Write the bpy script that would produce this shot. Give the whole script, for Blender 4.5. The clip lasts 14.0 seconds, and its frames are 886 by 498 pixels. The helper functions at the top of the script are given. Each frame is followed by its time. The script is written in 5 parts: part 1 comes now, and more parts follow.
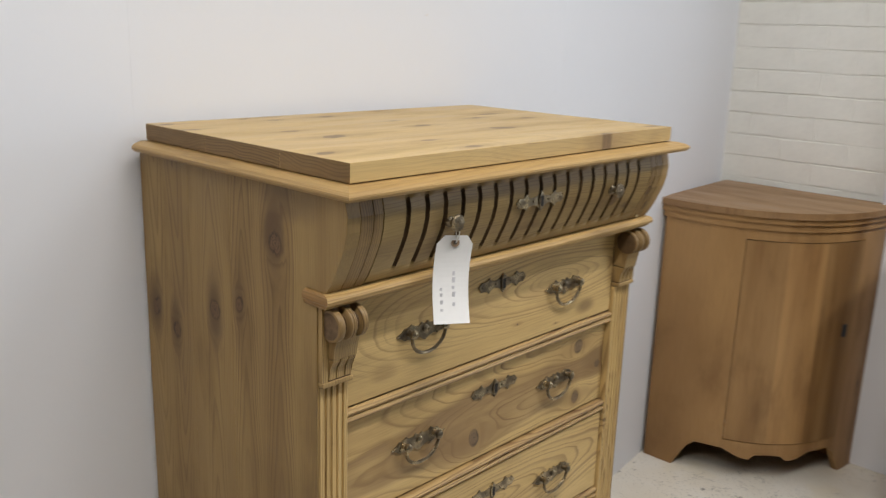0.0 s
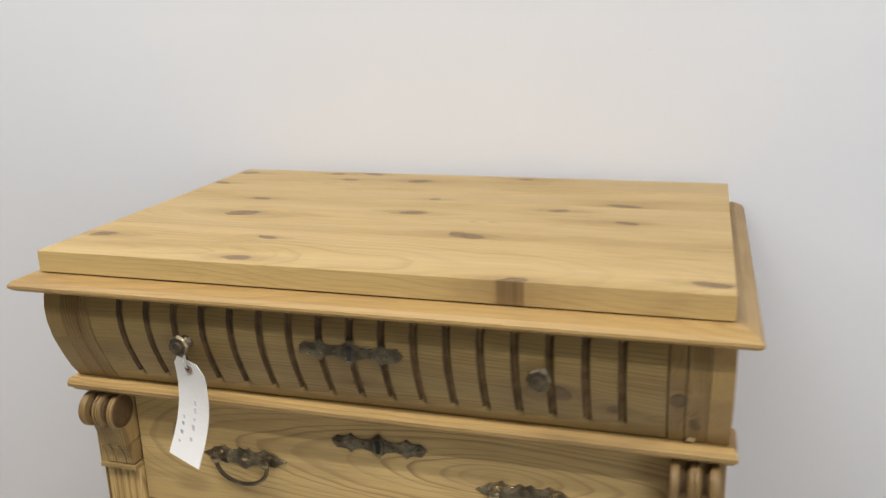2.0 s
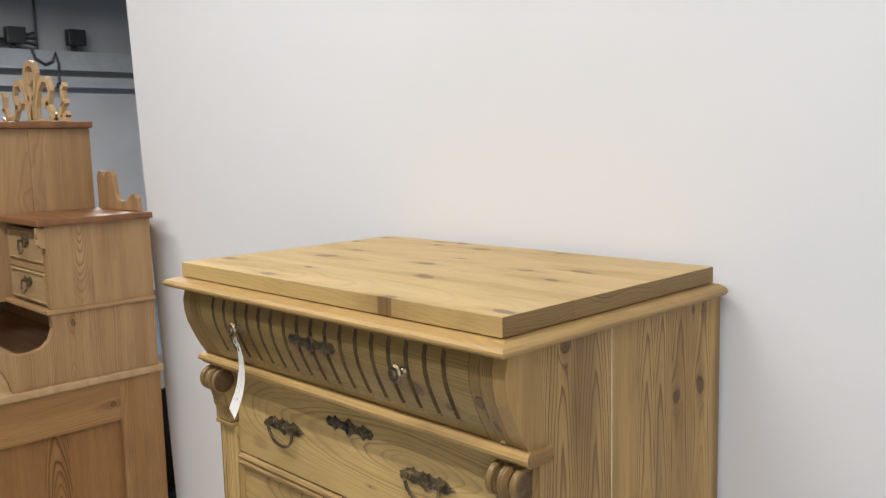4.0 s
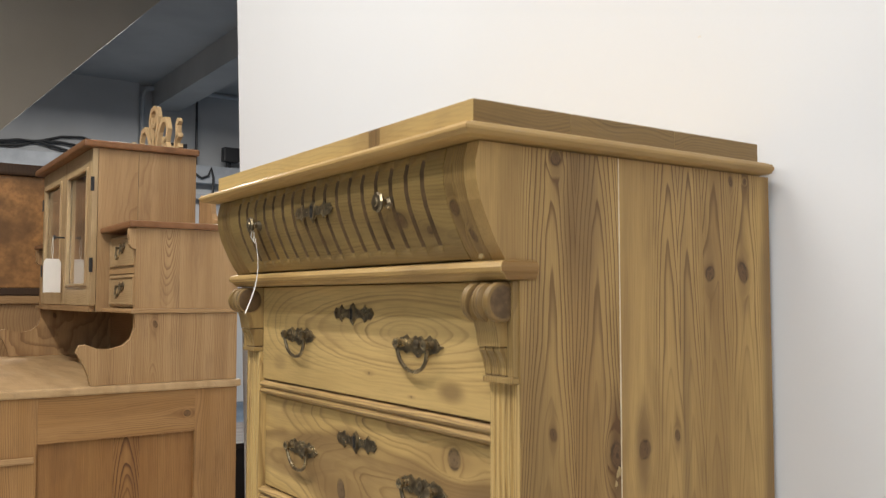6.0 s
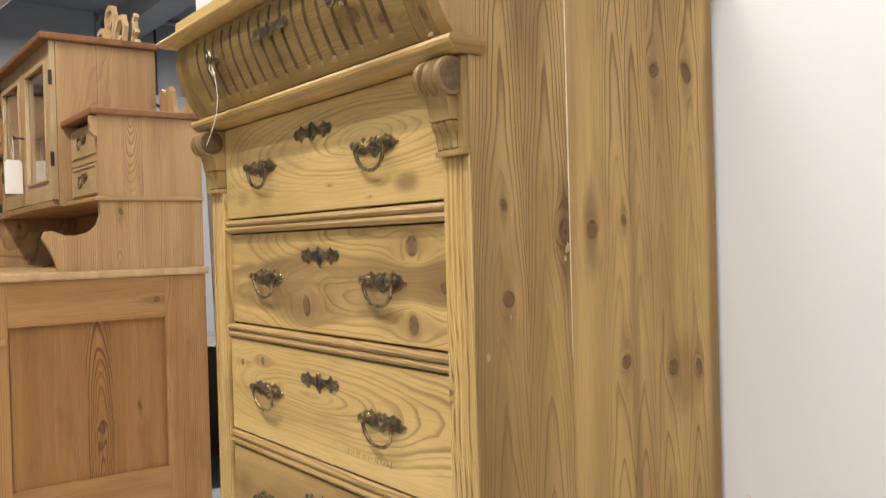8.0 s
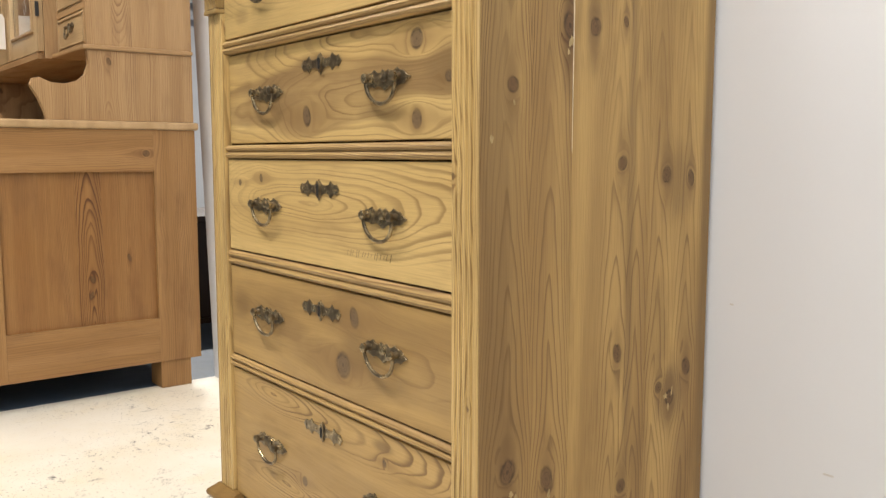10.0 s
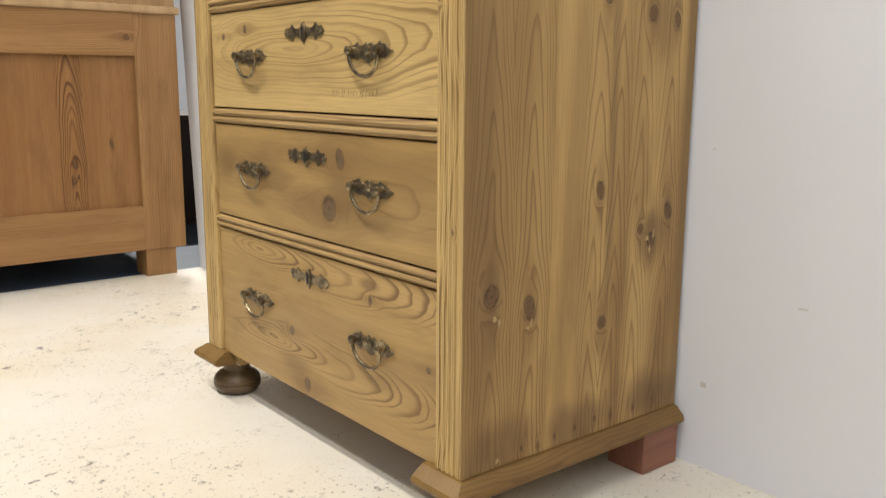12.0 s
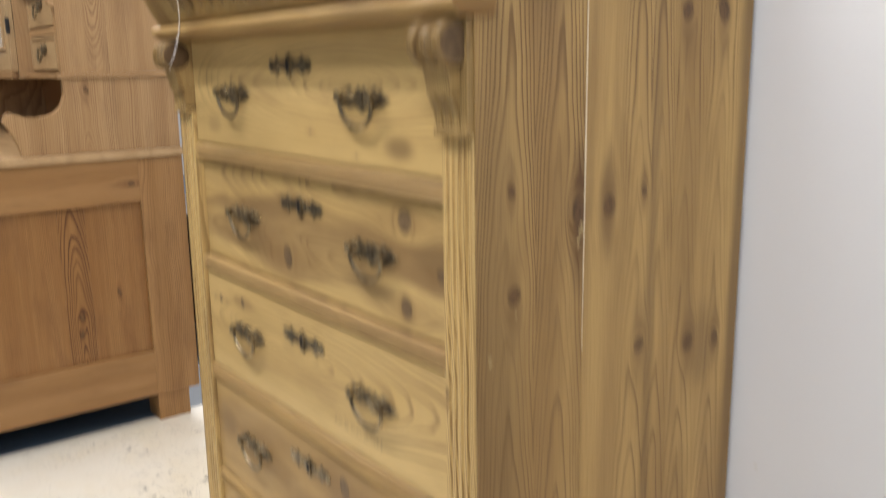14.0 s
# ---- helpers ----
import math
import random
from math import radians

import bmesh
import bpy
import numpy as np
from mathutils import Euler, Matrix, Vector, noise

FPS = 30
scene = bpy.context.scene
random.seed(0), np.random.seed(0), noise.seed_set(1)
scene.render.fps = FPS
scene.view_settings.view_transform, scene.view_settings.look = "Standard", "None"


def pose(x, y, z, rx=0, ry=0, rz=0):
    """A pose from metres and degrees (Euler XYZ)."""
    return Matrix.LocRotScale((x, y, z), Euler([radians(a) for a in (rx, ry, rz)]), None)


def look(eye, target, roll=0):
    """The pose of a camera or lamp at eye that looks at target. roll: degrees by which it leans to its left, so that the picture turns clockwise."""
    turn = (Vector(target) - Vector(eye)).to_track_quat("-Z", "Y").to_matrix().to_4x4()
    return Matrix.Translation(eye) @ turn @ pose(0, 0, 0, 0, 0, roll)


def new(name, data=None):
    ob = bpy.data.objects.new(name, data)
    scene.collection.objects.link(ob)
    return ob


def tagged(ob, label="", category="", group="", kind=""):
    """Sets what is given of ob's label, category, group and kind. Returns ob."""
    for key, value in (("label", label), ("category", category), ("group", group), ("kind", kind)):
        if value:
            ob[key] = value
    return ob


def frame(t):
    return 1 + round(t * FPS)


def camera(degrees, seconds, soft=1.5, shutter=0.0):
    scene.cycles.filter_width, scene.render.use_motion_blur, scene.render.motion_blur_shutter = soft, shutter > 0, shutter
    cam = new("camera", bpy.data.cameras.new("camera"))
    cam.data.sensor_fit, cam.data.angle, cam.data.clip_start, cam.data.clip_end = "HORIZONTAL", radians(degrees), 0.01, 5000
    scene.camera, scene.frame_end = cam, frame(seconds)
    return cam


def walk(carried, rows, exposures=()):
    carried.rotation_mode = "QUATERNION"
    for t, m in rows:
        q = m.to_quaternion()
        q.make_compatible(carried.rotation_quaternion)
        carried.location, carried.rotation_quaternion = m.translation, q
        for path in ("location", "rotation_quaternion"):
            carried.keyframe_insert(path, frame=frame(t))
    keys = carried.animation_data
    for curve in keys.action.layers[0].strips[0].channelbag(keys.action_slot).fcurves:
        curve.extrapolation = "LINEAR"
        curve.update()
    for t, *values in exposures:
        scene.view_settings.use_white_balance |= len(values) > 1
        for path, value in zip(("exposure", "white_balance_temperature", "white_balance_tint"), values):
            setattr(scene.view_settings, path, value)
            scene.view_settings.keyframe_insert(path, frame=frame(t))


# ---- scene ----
cam = camera(54.4, 14.0, soft=1.3, shutter=0.4)
PATH = [
    (0, (0.042, 0.071, 1.385), (-1.284, 1.485, 0.892), 1.9),
    (0.5, (0.063, 0.299, 1.441), (-1.469, 1.41, 0.795), 3.9),
    (1, (0.073, 0.67, 1.475), (-1.676, 1.293, 0.732), 0.1),
    (1.5, (0.1, 1.066, 1.499), (-1.781, 1.048, 0.821), -2.8),
    (2, (0.037, 1.406, 1.487), (-1.8, 0.845, 0.93), -1.7),
    (2.5, (0.044, 1.724, 1.48), (-1.623, 0.708, 1.046), -0.7),
    (3, (0.106, 1.913, 1.471), (-1.453, 0.717, 1.101), -1.0),
    (5.5, (-0.211, 2.124, 1.176), (-1.361, 0.488, 1.163), -0.1),
    (6, (-0.186, 2.143, 1.029), (-1.323, 0.501, 1.142), -0.0),
    (6.5, (-0.172, 2.158, 0.959), (-1.316, 0.523, 1.097), -0.5),
    (7, (-0.175, 2.169, 0.917), (-1.349, 0.552, 1.004), -1.1),
    (7.5, (-0.18, 2.176, 0.879), (-1.37, 0.569, 0.912), -1.6),
    (8, (-0.178, 2.181, 0.844), (-1.372, 0.577, 0.827), -1.6),
    (8.5, (-0.166, 2.18, 0.805), (-1.355, 0.573, 0.719), -1.0),
    (11, (-0.13, 2.196, 0.64), (-1.377, 0.658, 0.358), 0.2),
    (11.5, (-0.129, 2.201, 0.611), (-1.369, 0.666, 0.284), 0.1),
    (12, (-0.119, 2.206, 0.573), (-1.356, 0.68, 0.199), 0.4),
    (12.5, (-0.114, 2.204, 0.557), (-1.35, 0.688, 0.138), 0.6),
    (13, (-0.112, 2.205, 0.544), (-1.346, 0.696, 0.097), 0.6),
    (13.5, (-0.165, 2.176, 0.652), (-1.373, 0.645, 0.207), 0.1),
    (14, (-0.254, 2.067, 1.005), (-1.439, 0.511, 0.587), -0.9),
]
walk(cam, [(t, look(eye, target, roll)) for t, eye, target, roll in PATH],
     [(0.0, -0.64, 6620, 11), (0.5, -0.5, 6670, 11), (1.5, -0.40, 6670, 10), (2.5, -0.76, 6770, 11), (3.0, -0.6, 6720, 11), (5.5, -0.42, 6970, 10),
      (6.5, -0.16, 7070, 10), (7.5, 0.03, 7220, 11), (8.5, 0.12, 7370, 12), (11.0, 0.02, 7070, 11), (12.5, -0.10, 6970, 11), (14.0, -0.15, 6820, 12)])

# ---- light ----
world = bpy.data.worlds.new("world")
scene.world = world
world.use_nodes = True
world.node_tree.nodes["Background"].inputs[0].default_value = (0.75, 0.85, 1.0, 1)
world.node_tree.nodes["Background"].inputs[1].default_value = 0.4


def assumed_tube(x, y, z, length, watts, along_y=True, colour=(0.97, 0.985, 1.0)):
    """An area lamp for an assumed, unseen fluorescent batten under the ceiling."""
    lamp = bpy.data.lights.new("assumed_tube", "AREA")
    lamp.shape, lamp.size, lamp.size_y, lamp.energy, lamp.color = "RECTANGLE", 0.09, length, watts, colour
    ob = new("assumed_tube", lamp)
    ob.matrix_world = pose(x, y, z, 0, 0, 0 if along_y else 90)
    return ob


assumed_tube(0.14, -0.75, 2.86, 1.2, 36, True, (1.0, 0.985, 0.95))
assumed_tube(0.14, 0.70, 2.86, 1.2, 42, True, (1.0, 0.985, 0.95))
# unseen north tube, added as cool fill for wall and brick corner
assumed_tube(0.55, 2.25, 2.86, 1.2, 45, True, (0.95, 0.975, 1.0))
# unseen lamp, added to brighten the store
assumed_tube(-2.0, -3.6, 2.72, 1.5, 210, False)

# daylight through the window in the north wall
window_light = bpy.data.lights.new("window_light", "AREA")
window_light.shape, window_light.size, window_light.size_y = "RECTANGLE", 1.3, 1.2
window_light.energy, window_light.color = 25, (0.74, 0.86, 1.0)
new("window_light", window_light).matrix_world = pose(1.25, 3.06, 1.60, -90, 0, 0)


# ---- materials ----
class Nodes:
    """A short hand for building node materials."""

    def __init__(self, name):
        self.mat = bpy.data.materials.new(name)
        self.mat.use_nodes = True
        self.tree = self.mat.node_tree
        self.bsdf = self.tree.nodes["Principled BSDF"]

    def node(self, kind, **inputs):
        n = self.tree.nodes.new("ShaderNode" + kind)
        for key, value in inputs.items():
            self.put(n.inputs[key], value)
        return n

    def put(self, socket, value):
        if isinstance(value, bpy.types.NodeSocket):
            self.tree.links.new(value, socket)
        else:
            socket.default_value = value

    def math(self, op, a, b=0.0, c=0.0, clamp=False):
        n = self.tree.nodes.new("ShaderNodeMath")
        n.operation, n.use_clamp = op, clamp
        for i, v in enumerate((a, b, c)):
            self.put(n.inputs[i], v)
        return n.outputs[0]

    def vec(self, op, a, b=(0, 0, 0), c=(0, 0, 0)):
        n = self.tree.nodes.new("ShaderNodeVectorMath")
        n.operation = op
        for i, v in enumerate((a, b, c)):
            self.put(n.inputs[i], v)
        return n.outputs["Value"] if op == "LENGTH" else n.outputs["Vector"]

    def join(self, x, y, z):
        n = self.tree.nodes.new("ShaderNodeCombineXYZ")
        for i, v in enumerate((x, y, z)):
            self.put(n.inputs[i], v)
        return n.outputs[0]

    def noise(self, vector, scale, detail=3.0, rough=0.5, distortion=0.0):
        n = self.tree.nodes.new("ShaderNodeTexNoise")
        self.put(n.inputs["Vector"], vector)
        n.inputs["Scale"].default_value, n.inputs["Detail"].default_value = scale, detail
        n.inputs["Roughness"].default_value, n.inputs["Distortion"].default_value = rough, distortion
        return n.outputs["Fac"]

    def span(self, value, a, b, lo=0.0, hi=1.0, smooth=True):
        n = self.tree.nodes.new("ShaderNodeMapRange")
        n.interpolation_type = "SMOOTHSTEP" if smooth else "LINEAR"
        for i, v in enumerate((value, a, b, lo, hi)):
            self.put(n.inputs[i], v)
        return n.outputs[0]

    def mix(self, fac, a, b):
        n = self.tree.nodes.new("ShaderNodeMix")
        n.data_type = "RGBA"
        self.put(n.inputs[0], fac)
        for i, v in ((6, a), (7, b)):
            self.put(n.inputs[i], (*v, 1) if isinstance(v, tuple) else v)
        return n.outputs[2]

    def bump(self, height, strength, distance=0.001):
        n = self.tree.nodes.new("ShaderNodeBump")
        n.inputs["Strength"].default_value, n.inputs["Distance"].default_value = strength, distance
        self.put(n.inputs["Height"], height)
        self.put(self.bsdf.inputs["Normal"], n.outputs[0])

    def done(self, colour, rough, metal=0.0):
        self.put(self.bsdf.inputs["Base Color"], (*colour, 1) if isinstance(colour, tuple) else colour)
        self.put(self.bsdf.inputs["Roughness"], rough)
        self.bsdf.inputs["Metallic"].default_value = metal
        return self.mat

    def place(self):
        return self.tree.nodes.new("ShaderNodeTexCoord").outputs["Object"]

    def chance(self):
        return self.tree.nodes.new("ShaderNodeObjectInfo").outputs["Random"]


HONEY = ((0.64, 0.450, 0.192), (0.525, 0.353, 0.140), (0.215, 0.122, 0.048))
OCHRE = ((0.50, 0.325, 0.128), (0.415, 0.26, 0.098), (0.195, 0.108, 0.042))
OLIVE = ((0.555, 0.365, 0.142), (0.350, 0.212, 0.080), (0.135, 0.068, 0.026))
# pine of the chest's left side, with its dimmer light painted in
DUN_SHADED = ((0.37, 0.245, 0.092), (0.27, 0.168, 0.060), (0.13, 0.072, 0.027))
AMBER = ((0.455, 0.288, 0.145), (0.365, 0.218, 0.103), (0.17, 0.082, 0.037))
CASE = ((0.395, 0.220, 0.090), (0.31, 0.163, 0.062), (0.14, 0.062, 0.025))
RUSSET = ((0.345, 0.177, 0.066), (0.275, 0.134, 0.047), (0.105, 0.043, 0.017))
KNOT, KNOT_CORE = (0.060, 0.032, 0.016), (0.165, 0.092, 0.042)
GREY_KNOT = ((0.075, 0.048, 0.030), (0.165, 0.108, 0.064))
WARM_KNOT = ((0.090, 0.048, 0.021), (0.205, 0.120, 0.052))


def pine(name, grain, tones=HONEY, knots=(), heart=0.0, depth=0.03, wave=0.05, rings=210.0, line=0.6, gloss=0.42, stretch=1.3, grey=0.0, taper=0.0, root=0.0, smoke=None, calm=1.0, fade=None, streak=24.0, point=2.0, blots=(), ragged=0.6, crisp=1.8, knot_tones=None):
    """Waxed old pine. grain: the axis along the fibres. knots: (along, across, radius) in the part's own metres.
    heart: where across the board the arches of the grain stand; taper, root: how the log narrows along the board, and
    from where.
    calm: how much the grain wanders; fade: how far from the heart the year lines reach; streak: bands of tone to a
    metre;
    point: below 2 the arches of the grain come to a tip; blots: (along, across, length, width, strength) of soft grey
    stains and painted shade;
    ragged: how torn the knots' rims are; crisp: how thin the year lines are."""
    k = Nodes(name)
    p = k.place()
    sep = k.node("SeparateXYZ", Vector=p)
    along, across, deep = {"x": "XZY", "z": "ZYX", "y": "YXZ", "top": "XYZ", "post": "ZXY"}[grain]
    u, v, w = sep.outputs[along], sep.outputs[across], sep.outputs[deep]
    luck = k.math("MULTIPLY", k.chance(), 7.0) if not knots else 0.0
    shift = k.math("ADD", u, luck)
    plane = k.join(u, v, 0.0)
    # the fibres part round every knot, as water round a pile
    flow = v
    for a, b, size in knots:
        apart = k.vec("LENGTH", k.vec("MULTIPLY_ADD", plane, (0.42, 1.0, 0), (-0.42 * a, -b, 0.0005)))
        near = k.math("MINIMUM", k.math("POWER", k.math("DIVIDE", size * 1.15, apart), 2.0), 1.0)
        flow = k.math("SUBTRACT", flow, k.math("MULTIPLY", k.math("SUBTRACT", v, b), near))
    wob = k.noise(k.join(k.math("MULTIPLY", shift, 2.2), k.math("MULTIPLY", flow, 5.0), luck), 1.0, 2.0)
    sway = k.math("MULTIPLY", k.math("SUBTRACT", wob, 0.5), 0.04 * calm)
    hearts = heart if isinstance(heart, tuple) else (heart,)
    vv = k.math("ABSOLUTE", k.math("ADD", k.math("SUBTRACT", flow, hearts[0]), sway))
    for h in hearts[1:]:
        vv = k.math("MINIMUM", vv, k.math("ABSOLUTE", k.math("ADD", k.math("SUBTRACT", flow, h), sway)))
    dip = k.noise(k.join(k.math("MULTIPLY", shift, 3.4), k.math("MULTIPLY", flow, 1.6), 4.0), 1.0, 2.5)
    dd = k.math("ADD", k.math("ADD", w, depth), k.math("MULTIPLY", k.math("SUBTRACT", dip, 0.5), wave * 2.2 * calm))
    if taper:
        dd = k.math("ADD", dd, k.math("MULTIPLY", k.math("SUBTRACT", u, root), taper))
    if point < 2.0:
        blunt = k.math("SQRT", k.math("ADD", k.math("MULTIPLY", vv, vv), 0.000007))
        r = k.math("ADD", dd, k.math("ADD", k.math("MULTIPLY", blunt, 0.24), k.math("MULTIPLY", k.math("MULTIPLY", vv, vv), 10.0)))
    else:
        r = k.vec("LENGTH", k.join(vv, dd, 0.0))
    jag = k.noise(k.join(k.math("MULTIPLY", u, 9.0), k.math("MULTIPLY", flow, 40.0), 2.0), 1.0, 2.0)
    r = k.math("ADD", r, k.math("MULTIPLY", k.math("SUBTRACT", jag, 0.5), 0.004))
    rim, inner, mask, halo = 0.0, 0.0, 0.0, 0.0
    torn = k.noise(k.join(k.math("MULTIPLY", u, 45.0), k.math("MULTIPLY", v, 95.0), 5.0), 1.0, 3.0, 0.6)
    rough_edge = k.math("MULTIPLY", k.math("SUBTRACT", torn, 0.5), ragged)
    for n, (a, b, size) in enumerate(knots):
        size *= 0.82
        long = size * stretch * (0.85, 1.15, 0.95, 1.3)[n % 4]
        c, z = math.cos((0.3, -0.35, 0.12, -0.2)[n % 4]), math.sin((0.3, -0.35, 0.12, -0.2)[n % 4])
        du, dv = k.math("SUBTRACT", u, a), k.math("SUBTRACT", v, b)
        e1 = k.math("ADD", k.math("MULTIPLY", du, c / long), k.math("MULTIPLY", dv, z / long))
        e2 = k.math("SUBTRACT", k.math("MULTIPLY", dv, c / size), k.math("MULTIPLY", du, z / size))
        d = k.math("ADD", k.vec("LENGTH", k.join(e1, e2, 0.0)), rough_edge)
        tail = k.vec("LENGTH", k.vec("MULTIPLY_ADD", plane, (1 / (size * 4.5), 1 / size, 0), (-a / (size * 4.5), -b / size, 0)))
        r = k.math("ADD", r, k.span(d, 0.4, 2.4, size * 0.30, 0.0))
        mask = k.math("MAXIMUM", mask, k.span(d, 0.55, 1.15, 1.0, 0.0))
        rim = k.math("MAXIMUM", rim, k.math("MULTIPLY", k.span(d, 0.55, 0.85), k.span(d, 0.88, 1.12, 1.0, 0.0)))
        inner = k.math("MAXIMUM", inner, k.span(d, 0.0, 0.8, 1.0, 0.0))
        halo = k.math("MAXIMUM", halo, k.span(k.math("ADD", tail, rough_edge), 0.2, 2.0, 1.0, 0.0))
    years = k.noise(k.join(k.math("MULTIPLY", r, 55.0), k.math("MULTIPLY", shift, 0.3), luck), 1.0, 2.0)
    turn = k.math("FRACT", k.math("ADD", k.math("MULTIPLY", r, rings), k.math("MULTIPLY", years, 3.0)))
    late = k.math("MULTIPLY", k.math("POWER", k.span(turn, 0.25, 0.88), crisp), k.span(turn, 0.90, 1.0, 1.0, 0.0))
    strong = k.noise(k.join(k.math("MULTIPLY", r, 38.0), k.math("MULTIPLY", shift, 1.3), 8.0), 1.0, 2.0)
    late = k.math("MULTIPLY", late, k.span(strong, 0.30, 0.72, line * 0.12, line * 1.35), 0.0, True)
    if fade:
        late = k.math("MULTIPLY", late, k.span(k.math("ADD", vv, k.math("MULTIPLY", k.math("SUBTRACT", jag, 0.5), 0.02)), fade * 0.6, fade * 1.25, 1.0, 0.14))
    fibre = k.noise(k.join(k.math("MULTIPLY", shift, 14.0), k.math("MULTIPLY", flow, 700.0), k.math("MULTIPLY", w, 700.0)), 1.0, 2.0)
    broad = k.noise(k.join(k.math("MULTIPLY", shift, 0.9), k.math("MULTIPLY", flow, streak), 1.0), 1.0, 3.0)
    stain = k.noise(k.join(k.math("MULTIPLY", shift, 4.0), k.math("MULTIPLY", flow, 16.0), k.math("MULTIPLY", w, 6.0)), 1.0, 4.0, 0.6)
    colour = k.mix(k.span(broad, 0.32, 0.68), tones[0], tones[1])
    colour = k.mix(k.math("MULTIPLY", k.span(stain, 0.48, 0.72), 0.45 + grey), colour, tuple(c * q for c, q in zip(tones[1], (0.62, 0.60, 0.66))))
    if smoke:
        edge = k.math("ABSOLUTE", k.math("SUBTRACT", k.math("ADD", flow, k.math("MULTIPLY", k.math("SUBTRACT", wob, 0.5), 0.13)), smoke[0]))
        cloud = k.noise(k.join(k.math("MULTIPLY", shift, 5.0), k.math("MULTIPLY", flow, 22.0), 3.0), 1.0, 3.0)
        colour = k.mix(k.math("MULTIPLY", k.span(edge, smoke[1] * 0.75, smoke[1] * 1.1, 1.0, 0.0), k.span(cloud, 0.28, 0.62, 0.35 * smoke[2], smoke[2]), 0.0, True), colour, tuple(c * q for c, q in zip(tones[1], (0.52, 0.48, 0.54))))
    for a, b, long, wide, strength in blots:
        d = k.vec("LENGTH", k.vec("MULTIPLY_ADD", plane, (1 / long, 1 / wide, 0), (-a / long, -b / wide, 0)))
        d = k.math("ADD", d, k.math("MULTIPLY", k.math("SUBTRACT", stain, 0.5), 1.4))
        colour = k.mix(k.span(d, 0.25, 1.1, strength, 0.0), colour, tuple(c * q for c, q in zip(tones[1], (0.42, 0.40, 0.46))))
    colour = k.mix(late, colour, tones[2])
    colour = k.mix(k.span(fibre, 0.35, 0.8, 0.0, 0.24), colour, tuple(0.75 * c for c in tones[2]))
    if knots:
        dark, pale = knot_tones or (KNOT, KNOT_CORE)
        colour = k.mix(k.math("MULTIPLY", halo, 0.45), colour, tuple(c * q for c, q in zip(tones[2], (0.95, 0.93, 0.98))))
        year = k.math("FRACT", k.math("MULTIPLY", k.math("ADD", inner, k.math("MULTIPLY", rough_edge, 0.5)), 3.0))
        crack = k.noise(k.join(k.math("MULTIPLY", u, 90.0), k.math("MULTIPLY", v, 260.0), 0.0), 1.0, 2.0)
        heartwood = k.mix(k.math("MULTIPLY", k.span(year, 0.3, 0.9), k.span(crack, 0.35, 0.65, 0.4, 1.0)), pale, dark)
        colour = k.mix(k.math("MULTIPLY", mask, 0.85), colour, heartwood)
        colour = k.mix(k.math("MULTIPLY", rim, k.span(torn, 0.40, 0.62, 0.05, 0.80)), colour, tuple(0.7 * c for c in dark))
    k.bump(k.math("ADD", k.math("MULTIPLY", late, 0.5), k.math("MULTIPLY", fibre, 0.5)), 0.22, 0.0006)
    k.bsdf.inputs["Specular IOR Level"].default_value = 0.35
    return k.done(colour, k.span(stain, 0.3, 0.7, gloss - 0.05, gloss + 0.1))


def plain(name, colour, rough=0.6, metal=0.0, vary=0.12, scale=8.0, bump=0.0, fine=120.0):
    """A plain stuff with cloudy and fine variation."""
    k = Nodes(name)
    p = k.place()
    cloud, grain = k.noise(p, scale, 4.0, 0.6), k.noise(p, fine, 3.0)
    c = k.mix(k.span(cloud, 0.3, 0.7), tuple(x * (1 + vary) for x in colour), tuple(x * (1 - vary) for x in colour))
    c = k.mix(k.span(grain, 0.35, 0.75, 0.0, vary * 1.5), c, tuple(x * 0.6 for x in colour))
    if bump:
        k.bump(k.math("ADD", grain, cloud), bump, 0.0015)
    return k.done(c, k.span(cloud, 0.3, 0.7, rough - 0.06, rough + 0.08), metal)


def aged_brass():
    k = Nodes("aged_brass")
    p = k.place()
    worn, fine = k.noise(p, 55.0, 3.0, 0.5), k.noise(p, 300.0, 2.0, 0.5)
    c = k.mix(k.span(worn, 0.38, 0.70), (0.135, 0.106, 0.070), (0.38, 0.30, 0.18))
    k.bump(k.math("ADD", worn, k.math("MULTIPLY", fine, 0.25)), 0.12, 0.001)
    return k.done(c, k.span(worn, 0.3, 0.7, 0.42, 0.24), 0.78)


def wall_paint():
    k = Nodes("wall_paint")
    p = k.place()
    cloud, fine = k.noise(p, 0.9, 3.0), k.noise(p, 160.0, 3.0)
    roller = k.noise(p, 30.0, 4.0, 0.6)
    c = k.mix(k.span(cloud, 0.3, 0.7), (0.785, 0.80, 0.84), (0.76, 0.772, 0.81))
    scuff = k.noise(p, 7.0, 5.0, 0.7)
    c = k.mix(k.span(scuff, 0.70, 0.80, 0.0, 0.35), c, (0.66, 0.63, 0.60))
    k.bump(k.math("ADD", k.math("MULTIPLY", roller, 0.6), k.math("MULTIPLY", fine, 0.4)), 0.10, 0.002)
    return k.done(c, 0.62)


